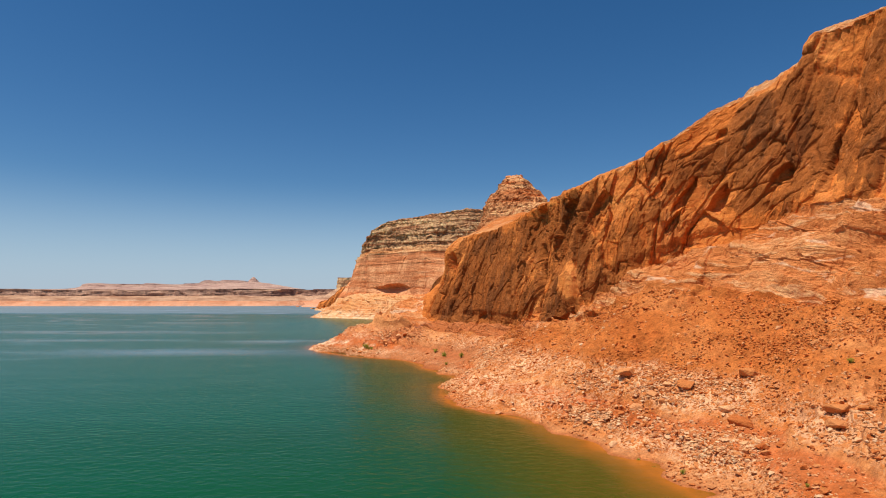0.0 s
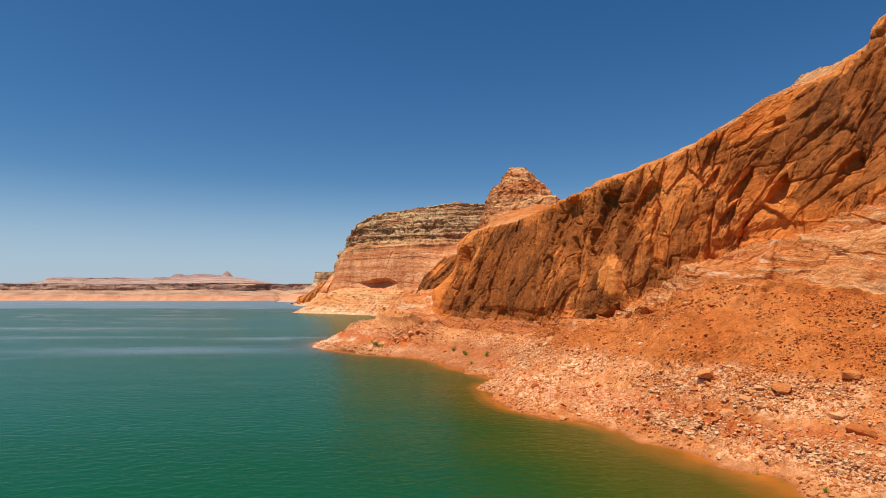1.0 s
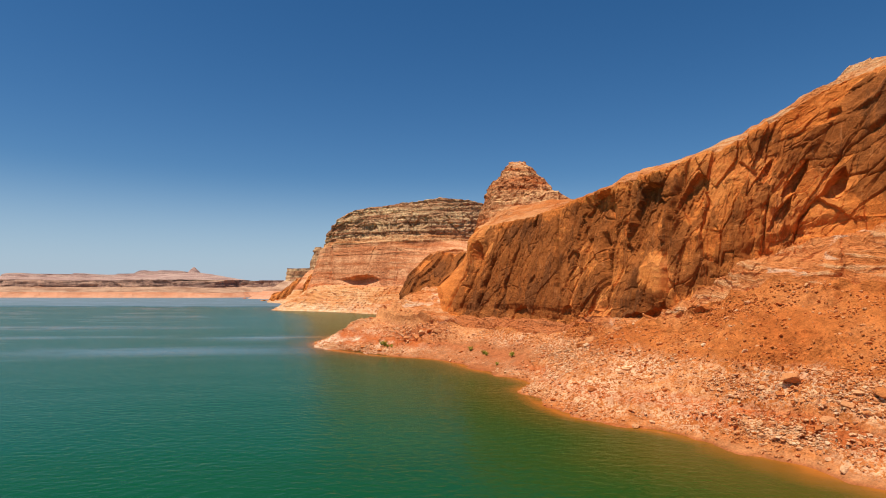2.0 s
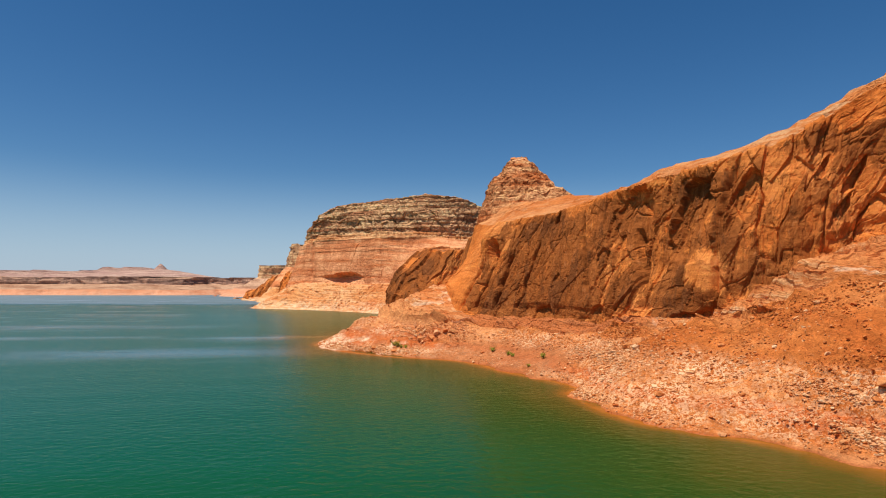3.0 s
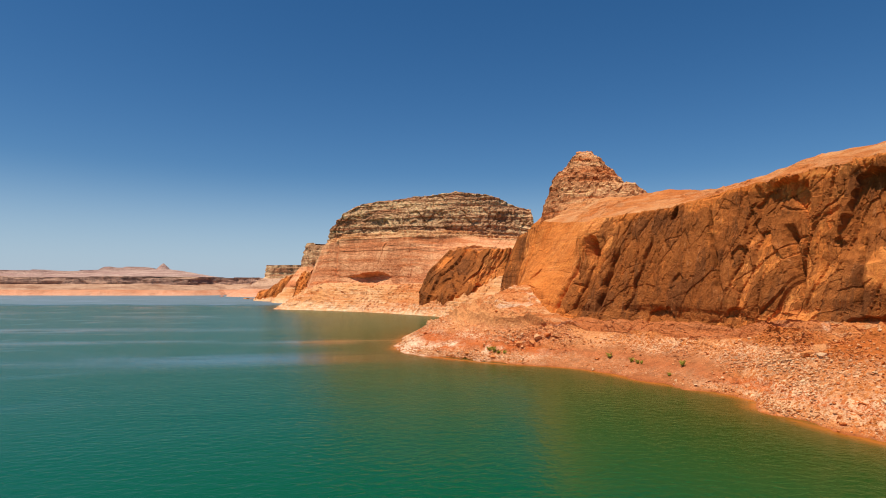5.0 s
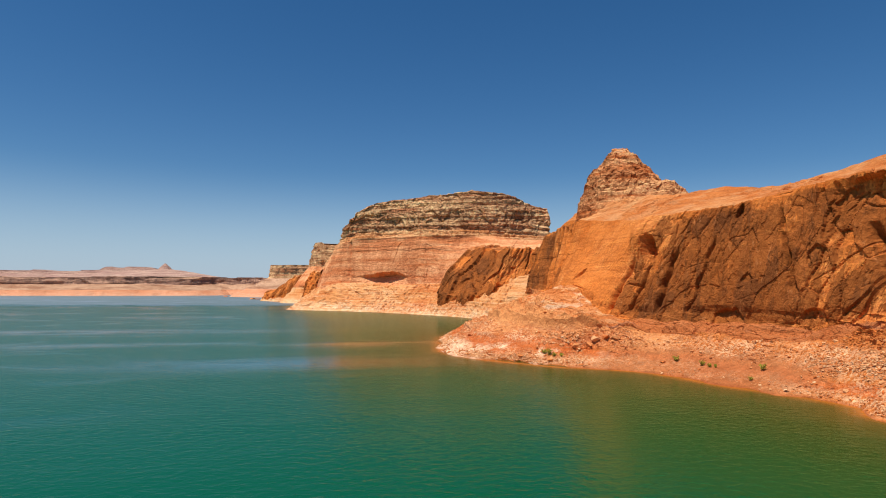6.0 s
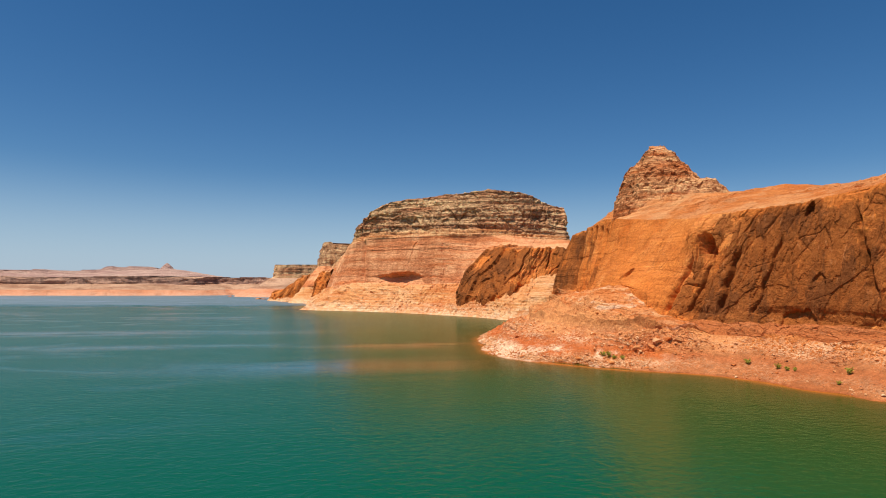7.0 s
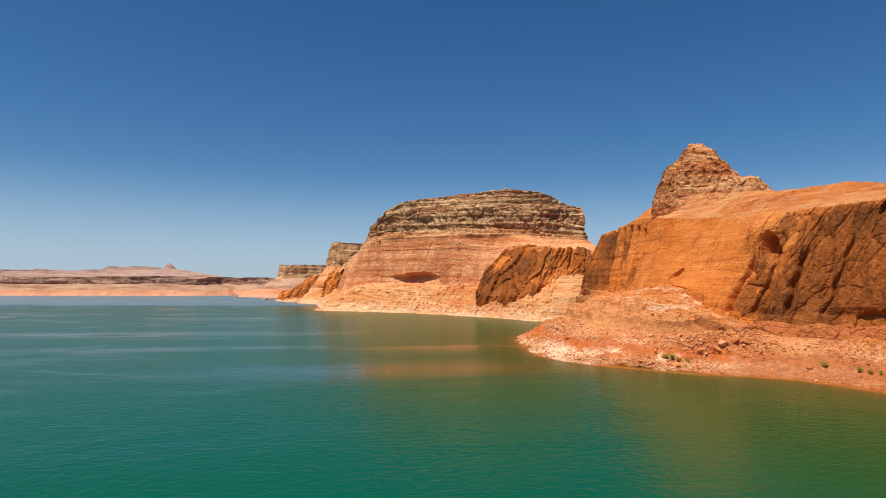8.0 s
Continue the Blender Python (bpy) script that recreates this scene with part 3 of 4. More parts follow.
def carve_headland(g, v, arc):
    """The relief of the headland, and how much desert varnish its rock bears."""
    p, n, w = g.copy(), normals(eased(g, 18)), v[:, None]
    x, y, z = p[..., 0], p[..., 1], p[..., 2]
    s = arc[None, :] + 0 * z
    face = bell(w, 4.8, 7.3, 0.4)
    top = bell(w, 6.9, 9.5, 0.6)
    bench = bell(w, 3.6, 5.3, 0.4)
    bank = bell(w, 0.9, 4.4, 0.4)
    right = np.clip((x - 34) / 12, 0, 1)
    plain = bell(y, 166, 213, 6)
    calm = 1 - 0.85 * np.clip((y - 210) / 6, 0, 1)
    sa = s + (0.10 + 0.3 * np.clip((x - 50) / 12, 0, 1)) * (z - 20) + 0.8 * fbm(p, 6, 2, 8)
    sb = z + 0.8 * fbm(p, 6, 2, 10)
    f0, e0, c0 = cells(sa, sb, (8.5, 30), 15)
    f1, e1, c1 = cells(sa, sb, (3.7, 15), 21)
    f2, e2, c2 = cells(sa, sb, (1.9, 4.2), 23)
    f3, e3, c3 = cells(sa, sb, (0.9, 1.5), 27)
    da, db = 0.82 * sa + 0.57 * sb, 0.82 * sb - 0.57 * sa
    f5, e5, c5 = cells(da, db, (4.5, 14), 33)
    f4, fine = np.zeros_like(z), np.zeros_like(z)
    for lo, hi in ((0.8, 5.35), (6.8, 8.6)):
        k = np.where((v > lo) & (v < hi))[0]
        q = p[k]
        f4[k] = facets(q + 0.4 * np.stack([fbm(q, 2, 1, i) for i in (71, 72, 73)], -1), (1.5, 1.5, 1.2), 75, 1.1)[0]
    k = np.where((v > 0.9) & (v < 4.45))[0]
    fine[k] = facets(p[k], (0.75, 0.75, 0.6), 79, 1.1)[0]

    def along(px, py):
        """Where on the wall a place of the plan lies."""
        return arc[np.argmin((face_line[:, 0] - px) ** 2 + (face_line[:, 1] - py) ** 2)]

    def alcove(px, py, half, high, low, deep, lean=0.1, run=0.6):
        """A hollow under an arched roof, running out below."""
        u = (s + lean * (z - high) - along(px, py)) / half + 0.2 * fbm(p, 2.6, 2, 81)
        zz = z + 0.8 * fbm(p, 2.8, 2, 83)
        roof = low + (high - low) * np.sqrt(np.clip(1 - u ** 2, 0, 1))
        return deep * np.clip((zz - low) / (high - low), 0, 1) ** run * np.clip((roof - zz) / 0.45, 0, 1) * np.clip((1 - np.abs(u)) / 0.14, 0, 1)

    def gash(y0, z0, slope, wide, deep, low, high):
        """A crack down the face, leaning by slope metres a metre of height."""
        off = y - y0 - slope * (z - z0) + 0.4 * fbm(p, 3.0, 2, 63)
        return deep * np.exp(-(off / wide) ** 2) * np.clip((z - low) / 3, 0, 1) * np.clip((high - z) / 3, 0, 1)

    hollows = 0
    for spec in [(28, 160, 6.5, 44, 29, 2.8), (27, 155.3, 2.0, 43, 31, 2.6), (31.5, 140, 6.8, 43.8, 25, 3.6), (35, 132.5, 3.2, 43, 30, 2.4), (26, 166, 2.0, 40, 30, 1.4),
                 (2.2, 210.6, 2.3, 34.8, 29.2, 7.5, -0.3, 0.3), (18.2, 189.8, 1.3, 41, 37, 2.2, 0.1, 0.35), (55.6, 117.8, 1.9, 43, 37, 3.6, 0.3, 0.35), (51.3, 121.9, 1.3, 44.5, 38, 2.6, 0.4, 0.35), (57.4, 123.2, 1.5, 54.5, 52, 1.8),
                 (49.8, 122, 1.5, 38, 31, 2.2, 0.4), (45, 123.5, 1.4, 45, 37, 1.6, 0.4), (64, 109.5, 2.4, 45, 38, 2.2, 0.4), (67.3, 101.7, 1.4, 47, 36, 2.4, 0.2),
                 (29, 137, 5.5, 15.6, 12.2, 2.6), (12, 187.5, 4.5, 14.8, 10.8, 1.6), (20, 166, 4, 15.5, 12, 1.3), (-1, 244, 3.2, 26.6, 21.6, 2.2), (14, 183, 2, 24, 19, 0.8), (22, 169, 2.4, 30, 24, 0.9)]:
        hollows = np.maximum(hollows, alcove(*spec))
    cuts = gash(293, 30, 0.1, 1.6, 3.2, 18, 44) + gash(302, 30, 0.1, 2.0, 4.2, 16, 46) + gash(313, 30, 0.0, 2.0, 4.5, 14, 47) + gash(325, 30, 0.0, 1.8, 4.0, 14, 47) + gash(338, 30, 0.0, 1.8, 5.0, 14, 50)
    cuts = cuts + gash(157.8, 28, 0.3, 1.0, 3.4, 13, 34) + gash(177.6, 35, 0.28, 0.5, 1.7, 17, 39) + gash(213.2, 24, -0.2, 0.7, 2.4, 11, 29) + gash(202, 24, -0.08, 0.6, 2.2, 12, 31) + gash(207.9, 21, -0.15, 0.4, 1.4, 12, 27) + gash(195, 20, -0.15, 0.4, 1.2, 12, 34) + gash(143, 30, 0.1, 0.6, 1.8, 14, 30) + gash(134, 28, 0.0, 0.6, 1.6, 14, 44)
    gate = np.clip(0.2 + 2 * vnoise(p, 12, 29), 0, 1)
    joint = np.clip(0.12 - e1, 0, 1) / 0.12 * gate * 0.7 + np.clip(0.07 - e0, 0, 1) / 0.07 * np.clip(0.4 + 2 * vnoise(p, 15, 30), 0, 1) + 0.8 * np.clip(0.05 - e5, 0, 1) / 0.05 * np.clip(0.1 + 2 * vnoise(p, 10, 35), 0, 1)
    plate = np.exp(-((s - along(29.5, 137)) / 4.8) ** 4 - ((z - 24) / 4.0) ** 4)
    rough = calm * (1 - 0.75 * plate)
    d = rough * (0.9 * fbm(p, (20, 20, 30), 2, 3) + (0.65 + 0.3 * right - 0.35 * plain) * f0 + (0.4 + 0.1 * right - 0.22 * plain) * f1 + (0.19 - 0.06 * plain + 0.05 * right) * f2 + (0.06 + 0.05 * right) * f3 - 0.2 * right * gate * np.clip(0.1 - e2, 0, 1) / 0.1 + 0.16 * f5 - (0.7 - 0.25 * plain) * joint + 0.14 * fbm(p, (1.4, 1.4, 2.2), 2, 31))
    brow = 1.6 * bell(w, 6.45, 6.98, 0.16) * np.clip((y - 124) / 6, 0, 1) * np.clip((172 - y) / 8, 0, 1) * np.clip(0.5 + 1.4 * vnoise(p, (5, 5, 20), 65), 0, 1.3)
    d = face * (d + mound(p, 4, 213, 34.5, (7, 4, 4.5), 3.0) - cuts - np.maximum(hollows, brow) - 0.9 * rough * bell(w, 4.95, 5.3, 0.12) * np.clip(0.2 + 1.6 * vnoise(p, 8, 67), 0, 1))
    d = d + top * (1.1 * fbm(p, (18, 18, 10), 3, 41) + 0.35 * f4 * np.clip(fbm(p, 14, 2, 45) + 0.1, 0, 1))
    tip = np.clip((y - 206) / 10, 0, 1)
    dip = p.copy()
    dip[..., 2] += 0.10 * x - 0.05 * y
    d = d + face * tip * (0.10 * beds(dip, 1.7, 409, 2.0) + 0.5 * fbm(p, (16, 16, 9), 2, 411) + 0.05 * f3)
    point = np.clip((y - 145) / 10, 0, 1)
    d = d + bench * ((1.7 - 0.8 * point) * fbm(p, (9, 9, 4), 3, 47) + 0.3 * f1 * (1 - point) + (0.3 + 0.2 * point) * beds(dip, 1.9 - 0.7 * point, 401, 2.2 - 1.4 * point) + 0.2 * f4)
    d = d + bench * (mound(p, 39, 119, 24.2, (6, 4.5, 2.0), 2.8) - mound(p, 38, 117, 20.6, (6, 4, 1.4), 2.0) + mound(p, 50, 111, 25, (6, 5, 1.8), 1.6) + mound(p, 58, 100, 27, (7, 7, 1.8), 1.6))
    sandy = 1 - 0.8 * bell(y, 152, 200, 8) * np.clip((6 - z) / 3, 0, 1)
    broken = np.clip(0.45 + 1.1 * fbm(p, 9, 2, 55), 0.12, 1.2)
    gully = ridged(p + 1.5 * np.stack([fbm(p, 5, 2, k) for k in (85, 86, 87)], -1), (7, 7, 30), 2, 52) * np.clip((z - 7) / 5, 0, 1)
    rim = z + 0.8 * fbm(p, 12, 2, 89)
    d = d + bank * np.clip((y - 200) / 10, 0, 1) * (1.5 * bell(rim, 9.4, 10.8, 0.3) - 1.3 * bell(rim, 7.8, 9.4, 0.4) + 1.0 * bell(rim, 5.6, 6.6, 0.3) * np.clip(0.5 + vnoise(p, 9, 91), 0, 1))
    d = d + bank * sandy * (0.9 * fbm(p, 11, 3, 51) + 0.35 * gully + 0.22 * fbm(p, 2.2, 2, 53) + broken * ((0.24 + 0.16 * np.clip((z - 8) / 3, 0, 1)) * f4 + (0.14 + 0.08 * np.clip((z - 8) / 3, 0, 1)) * fine))
    eased_d = d.copy()
    for _ in range(2):
        eased_d[1:-1] = 0.25 * eased_d[:-2] + 0.5 * eased_d[1:-1] + 0.25 * eased_d[2:]
        eased_d[:, 1:-1] = 0.25 * eased_d[:, :-2] + 0.5 * eased_d[:, 1:-1] + 0.25 * eased_d[:, 2:]
    far_end = np.maximum(0.6 * face * np.clip((x - 54) / 6, 0, 1), bank * np.clip((x - 30) / 8, 0, 1))
    d = d + far_end * (eased_d - d)
    out = p + n * d[..., None]
    tilted = z + 0.06 * x - 0.03 * y + 1.3 * fbm(p, 11, 3, 57)
    out[..., 2] += bench * (0.85 * terrace(tilted, 2.3, 0.55) + 0.2 * terrace(tilted + 0.6, 0.8, 0.4)) + top * 0.45 * terrace(tilted, 2.2, 0.5)
    ledgy = np.clip((y - 196) / 12, 0, 1)
    out[..., 2] += bank * ledgy * 0.65 * terrace(tilted, 1.3, 0.65)
    low = bank * bell(z, 1.0, 5.5, 0.8) * np.clip((118 - y) / 6, 0, 1)
    out[..., 2] += 0.55 * low * terrace(z + 1.2 * fbm(p, 9, 3, 58) + 0.3, 2.6, 0.72)
    out[..., 2] += (bench + bank).clip(0, 1) * mound(p, -11, 236, 16, (11, 9, 12), 3.5)
    out[..., 2] += np.clip((w - 6.3) / 0.5, 0, 1) * np.clip((8.6 - w) / 0.8, 0, 1) * 1.7 * np.clip((out[..., 0] - 64.6 - 0.15 * (out[..., 1] - 113)) / 1.6, 0, 1) * np.clip((76 - out[..., 0]) / 6, 0, 1)
    out[..., 2] += bell(w, 0.7, 1.9, 0.25) * (0.5 * fbm(p, (6, 6, 30), 3, 93) + 0.25 * ridged(p, (9, 9, 30), 1, 95) - 0.05)
    coat = 0.32 - 0.14 * bell(x, 38, 60, 5) + 0.5 * fbm(p, (16, 16, 13), 3, 201) + 0.24 * c0 + 0.20 * c1 + 0.10 * c2 + 0.2 * c5 + 0.12 * f0
    coat = coat + 0.12 * bell(y, 134, 212, 4) * (x < 40) + 0.12 * plain + 0.16 * np.clip((x - 50) / 8, 0, 1) + 0.12 * np.clip((150 - y) / 8, 0, 1) + 1.1 * np.clip((y - 332) / 6, 0, 1) - 1.3 * plate - 0.08 * hollows + 0.55 * np.exp(-((s - along(63, 109)) / 9) ** 2 - ((z - 40) / 6) ** 2) - 0.4 * np.clip((z - 45) / 5, 0, 1) * np.clip((x - 46) / 6, 0, 1)
    coat = coat - 1.6 * np.clip((y - 211 + 0.25 * (z - 25)) / 3, 0, 1) * (1 - 0.75 * np.clip((y - 284) / 8, 0, 1)) - 0.35 * np.clip((5.3 - w) / 0.3, 0, 1) - 1.5 * np.clip((w - 6.85 - 0.1 * vnoise(p, 4, 205)) / 0.2, 0, 1)
    return out, coat


face_line = spline(FACE, u_at)
face_arc = np.concatenate([[0], np.cumsum(np.linalg.norm(np.diff(face_line, axis=0), axis=1))])
land, coat = carve_headland(land, land_v, face_arc)
split = int(np.searchsorted(land_v, 4.0)) + 1
shore = tagged(new("shore", grid_mesh("shore", land[:split], SHORE, False)), "orange rubble and sand shore with a pale waterline band", "shore", kind="structure")


def slab(name, g, v, lo, hi, material, parent, label="", smooth=True, varnish=None):
    """The rows lo..hi of a grid as one part of a thing; varnish: its desert varnish, point by point."""
    a, b = int(np.searchsorted(v, lo)), int(np.searchsorted(v, hi))
    ob = new(name, grid_mesh(name, g[a:b + 1], material, smooth))
    if varnish is not None:
        layer = ob.data.attributes.new("varnish", "FLOAT", "POINT")
        layer.data.foreach_set("value", varnish[a:b + 1].reshape(-1).astype(np.float32))
    ob.parent = parent
    return tagged(ob, label)


cliff = tagged(new("sandstone_cliff"), "tall orange sandstone cliff with dark desert varnish above the rubble shore", "cliff")
slab("bench", land, land_v, 4, 5, BENCH, cliff, "pale layered slickrock bench", False)
slab("face", land, land_v, 5, 7, CLIFF, cliff, "steep face with brown varnish and cracks", False, coat)
slab("crown", land, land_v, 7, 9, CROWN, cliff, "smooth orange slickrock crown", False)

# ---- butte behind the cliff ----


def ring_grid(centre, rows, count, wobble, seed):
    """A closed grid of rings (radius x, radius y, z) round a centre."""
    a = np.linspace(0, -2 * math.pi, count + 1)
    levels = np.array(rows, float)
    t = np.linspace(0, len(rows) - 1, (len(rows) - 1) * 10 + 1)
    prof = np.stack([np.interp(t, np.arange(len(rows)), levels[:, k]) for k in range(3)], 1)
    g = np.stack([centre[0] + prof[:, 0:1] * np.cos(a), centre[1] + prof[:, 1:2] * np.sin(a), np.repeat(prof[:, 2:3], count + 1, 1)], -1)
    n = normals(g)
    p = g.copy()
    chips, _ = facets(p, (4, 4, 3.2), seed + 13, 1.0)
    small, _ = facets(p, (1.7, 1.7, 1.4), seed + 17, 1.0)
    d = wobble * (0.9 * fbm(p, (9, 9, 14), 3, seed) + 0.8 * ridged(p, (5, 5, 26), 2, seed + 5) + 0.25 * beds(p, 2.3, seed + 9, 0.6) + 0.4 * chips + 0.25 * small)
    g = g + n * d[..., None]
    g[:, -1] = g[:, 0]
    return g


FOOT_RINGS = [(23, 23, 42), (22, 22, 47), (20, 20, 51), (17.5, 17.5, 55.5), (15.5, 15.5, 58.2), (14.4, 14, 59.8), (11, 11, 61), (6, 6, 62)]
CONE_RINGS = [(19, 19, 46), (16.5, 16.5, 55), (15.2, 15.2, 61), (13.6, 13.0, 64.5), (11.4, 10.8, 67.6), (9.0, 8.4, 70.6), (6.6, 6.0, 73.4), (4.4, 4.0, 75.2), (3.2, 2.8, 76.0), (2.0, 1.8, 76.8), (0.2, 0.2, 77.2)]
butte = tagged(new("butte"), "pointed red sandstone butte with a pale cap rock", "butte")
foot_grid = ring_grid((42, 284), FOOT_RINGS, 300, 1.0, 77)
slab("shoulder", foot_grid, np.linspace(0, 6, len(foot_grid)), 0, 6, BUTTE, butte, "ledgy shoulder round the foot", False)
cone_grid = ring_grid((35.5, 288), CONE_RINGS, 300, 0.95, 71)
cone_v = np.linspace(0, len(CONE_RINGS) - 1, len(cone_grid))
slab("cone", cone_grid, cone_v, 0, 7, BUTTE, butte, "red and cream banded cone", False)
slab("cap_rock", cone_grid, cone_v, 7, 10, BENCH, butte, "pale cap rock", False)

# ---- mesa across the bay ----
M_WATER = [(70, 398, 0), (10, 396, 0), (-7, 436, 0), (-38, 482, 0), (-62, 512, 0), (-86, 532, 0), (-121, 556, 0), (-118, 590, 0), (-122, 660, 0), (-130, 735, 0)]
M_APRON = [(75, 415, 15), (20, 410, 14), (-2, 446, 11), (-24, 493, 9), (-52, 522, 10), (-77, 545, 11), (-108, 566, 7), (-106, 600, 9), (-112, 665, 8), (-118, 740, 8)]
M_FOOT = [(85, 450, 30), (38, 441, 27), (16, 472, 23), (-12, 506, 21), (-49, 537, 21.5), (-72, 557, 21), (-95, 580, 17), (-97, 605, 18), (-102, 670, 16), (-108, 745, 16)]
M_BAND = [(84, 503, 55), (72, 497, 55), (30, 497, 57), (-14, 514, 58), (-48, 545, 58), (-72, 562, 57), (-84, 582, 54), (-86, 615, 50), (-94, 670, 42), (-100, 745, 38)]
M_LEDGE = [(84, 506, 59), (73, 501, 59), (31, 500, 62), (-12, 518, 63), (-48, 549, 63), (-70, 565, 62), (-81, 583, 58), (-82, 615, 54), (-90, 670, 46), (-96, 745, 42)]
M_RIM = [(83, 515, 82), (77, 517, 84), (34, 502, 93), (-10, 524, 92), (-52, 553, 88.5), (-67, 563, 81), (-76, 576, 72), (-76, 610, 66), (-80, 665, 56), (-86, 740, 52)]
M_TOP = [(60, 580, 90), (60, 575, 91), (40, 545, 94), (5, 565, 93), (-25, 590, 90), (-40, 600, 86), (-45, 605, 80), (-40, 630, 76), (-40, 680, 66), (-40, 745, 56)]
m_u = u_samples(M_RIM, 0.6, [0.5, 1, 1, 1, 1, 1, 1, 0.6, 0.4])
mesa_grid, mesa_v = loft([under_water(M_WATER, M_APRON, 30, 8), M_WATER, M_APRON, M_FOOT, M_BAND, M_LEDGE, M_RIM, M_TOP], m_u, [6, 30, 34, 60, 14, 80, 20], soften=1)


def carve_mesa(g, v):
    p, n, w = g.copy(), normals(g), v[:, None]
    x, y, z = p[..., 0], p[..., 1], p[..., 2]
    lower = bell(w, 2.9, 4.2, 0.3)
    upper = bell(w, 4.0, 6.4, 0.3)
    bank = bell(w, 0.9, 3.2, 0.4)
    line = spline(M_RIM, m_u)
    s = np.concatenate([[0], np.cumsum(np.linalg.norm(np.diff(line, axis=0), axis=1))])[None, :] + 0 * z
    sa, sb = s + 1.2 * fbm(p, 9, 2, 82), z + 0.8 * fbm(p, 9, 2, 84)
    f1, e1, _ = cells(sa, sb, (6, 7), 93)
    f2, e2, _ = cells(sa, sb, (3, 2.2), 95)
    f3, e3, _ = cells(sa, sb, (13, 19), 197)
    f6, e6, _ = cells(sa, sb, (16, 60), 199, 0.7)
    d = lower * (1.6 * fbm(p, (30, 30, 50), 2, 81) + 0.3 * f6 + 0.1 * f1 + 0.8 * beds(p, 3.2, 285, 1.2) * np.clip((z - 40) / 8, 0, 1) + 0.14 * beds(p, 1.6, 287, 0.8) + 0.1 * f2)
    gap = (x + 73) / 1.3
    cave = 10.0 * np.exp(-((x + 46) / 15) ** 4 - ((y - 540) / 20) ** 2) * np.clip((28.5 - z + 2.0 * np.cos((x + 46) / 9) + 1.2 * fbm(p, 8, 2, 99)) / 1.5, 0, 1)
    d = d - lower * (cave + 3.0 * np.exp(-gap ** 2) * np.clip((y - 540) / 5, 0, 1))
    block = 0.35 + 0.65 * bell(z + 2 * fbm(p, 30, 2, 191), 64, 80, 1.5)
    d = d + upper * (1.2 * fbm(p, (18, 18, 30), 3, 85) + 1.0 * beds(p, 4.6, 87, 1.2) + 0.45 * beds(p, 1.7, 187, 0.8) + block * (1.5 * f3 + 0.9 * f1) + 0.45 * f2 - 1.5 * block * np.clip(0.05 - e3, 0, 1) / 0.05 - 1.2 * block * np.clip(0.08 - e1, 0, 1) / 0.08 * np.clip(0.1 + 2 * vnoise(p, 14, 189), 0, 1))
    d = d + bank * (1.6 * fbm(p, (20, 20, 8), 3, 91) + 0.5 * f2 + 0.4 * f1)
    out = p + n * d[..., None]
    out[..., 2] += bank * 0.9 * terrace(out[..., 2] + 1.2 * fbm(out, 24, 3, 97), 1.9, 0.5)
    out[..., 2] += bank * (mound(p, -88, 556, 10, (16, 14, 30), 6.0) + mound(p, -20, 500, 10, (14, 10, 30), 3.0))
    return out


mesa_grid = carve_mesa(mesa_grid, mesa_v)
mesa = tagged(new("mesa"), "broad banded mesa with red walls and a dark ledgy crown", "mesa")


slab("apron", mesa_grid, mesa_v, 0, 3, APRON, mesa, "pale rubble apron at the waterline", False)
slab("lower_wall", mesa_grid, mesa_v, 3, 4, MESA_LOW, mesa, "smooth red lower wall with dark streaks", False)
slab("ledge_band", mesa_grid, mesa_v, 4, 5, LEDGE, mesa, "pale ledge band")
slab("upper_wall", mesa_grid, mesa_v, 5, 7, MESA_HIGH, mesa, "grey-brown ledgy upper wall", False)

N_LOW = [(64, 440, 10), (46, 438, 10), (30, 436, 8), (12, 430, 6), (-3, 447, 5), (-14, 464, 5), (-4, 481, 6)]
N_FOOT = [(64, 439, 24), (46, 437, 22), (30, 435, 19), (12, 429, 15), (-3, 446, 13.5), (-14, 463, 14), (-4, 480, 15)]
N_MID = [(66, 446, 35), (48, 444, 34), (33, 441, 32), (18, 437, 29.5), (5, 452, 29), (-7, 468, 29), (6, 487, 28)]
N_RIM = [(70, 454, 44), (52, 452, 46), (40, 447, 45.5), (29, 448, 45.5), (18, 461, 47), (10, 475, 45), (24, 494, 45)]
N_BACK = [(84, 480, 40), (74, 484, 42), (64, 484, 44), (56, 488, 48), (45, 500, 50), (38, 504, 50), (35, 508, 50)]
n_u = u_samples(N_RIM, 0.7, [1] * 6)
rock_grid, rock_v = loft([N_LOW, N_FOOT, N_MID, N_RIM, N_BACK], n_u, [12, 30, 30, 30], soften=3)


def wall_relief(g, arc, seed):
    """Leaning slabs, ribs and cracks on a wall, by the way along it and the height; and its varnish."""
    z = g[..., 2]
    sa = arc[None, :] + 0.25 * z + 1.5 * fbm(g, 8, 2, seed + 1)
    sb = z + 1.2 * fbm(g, 8, 2, seed + 2)
    f, e, c = cells(sa, sb, (7, 26), seed + 5)
    f2, e2, c2 = cells(sa, sb, (3, 8), seed + 21)
    f3, _, _ = cells(sa, sb, (1.5, 2.5), seed + 23)
    d = 1.6 * fbm(g, (22, 22, 30), 2, seed) + 1.0 * f + 0.45 * f2 + 0.15 * f3 - 1.3 * np.clip(0.06 - e, 0, 1) / 0.06
    return d, 0.1 + 0.5 * fbm(g, (14, 14, 12), 3, seed + 31) + 0.25 * c + 0.2 * c2


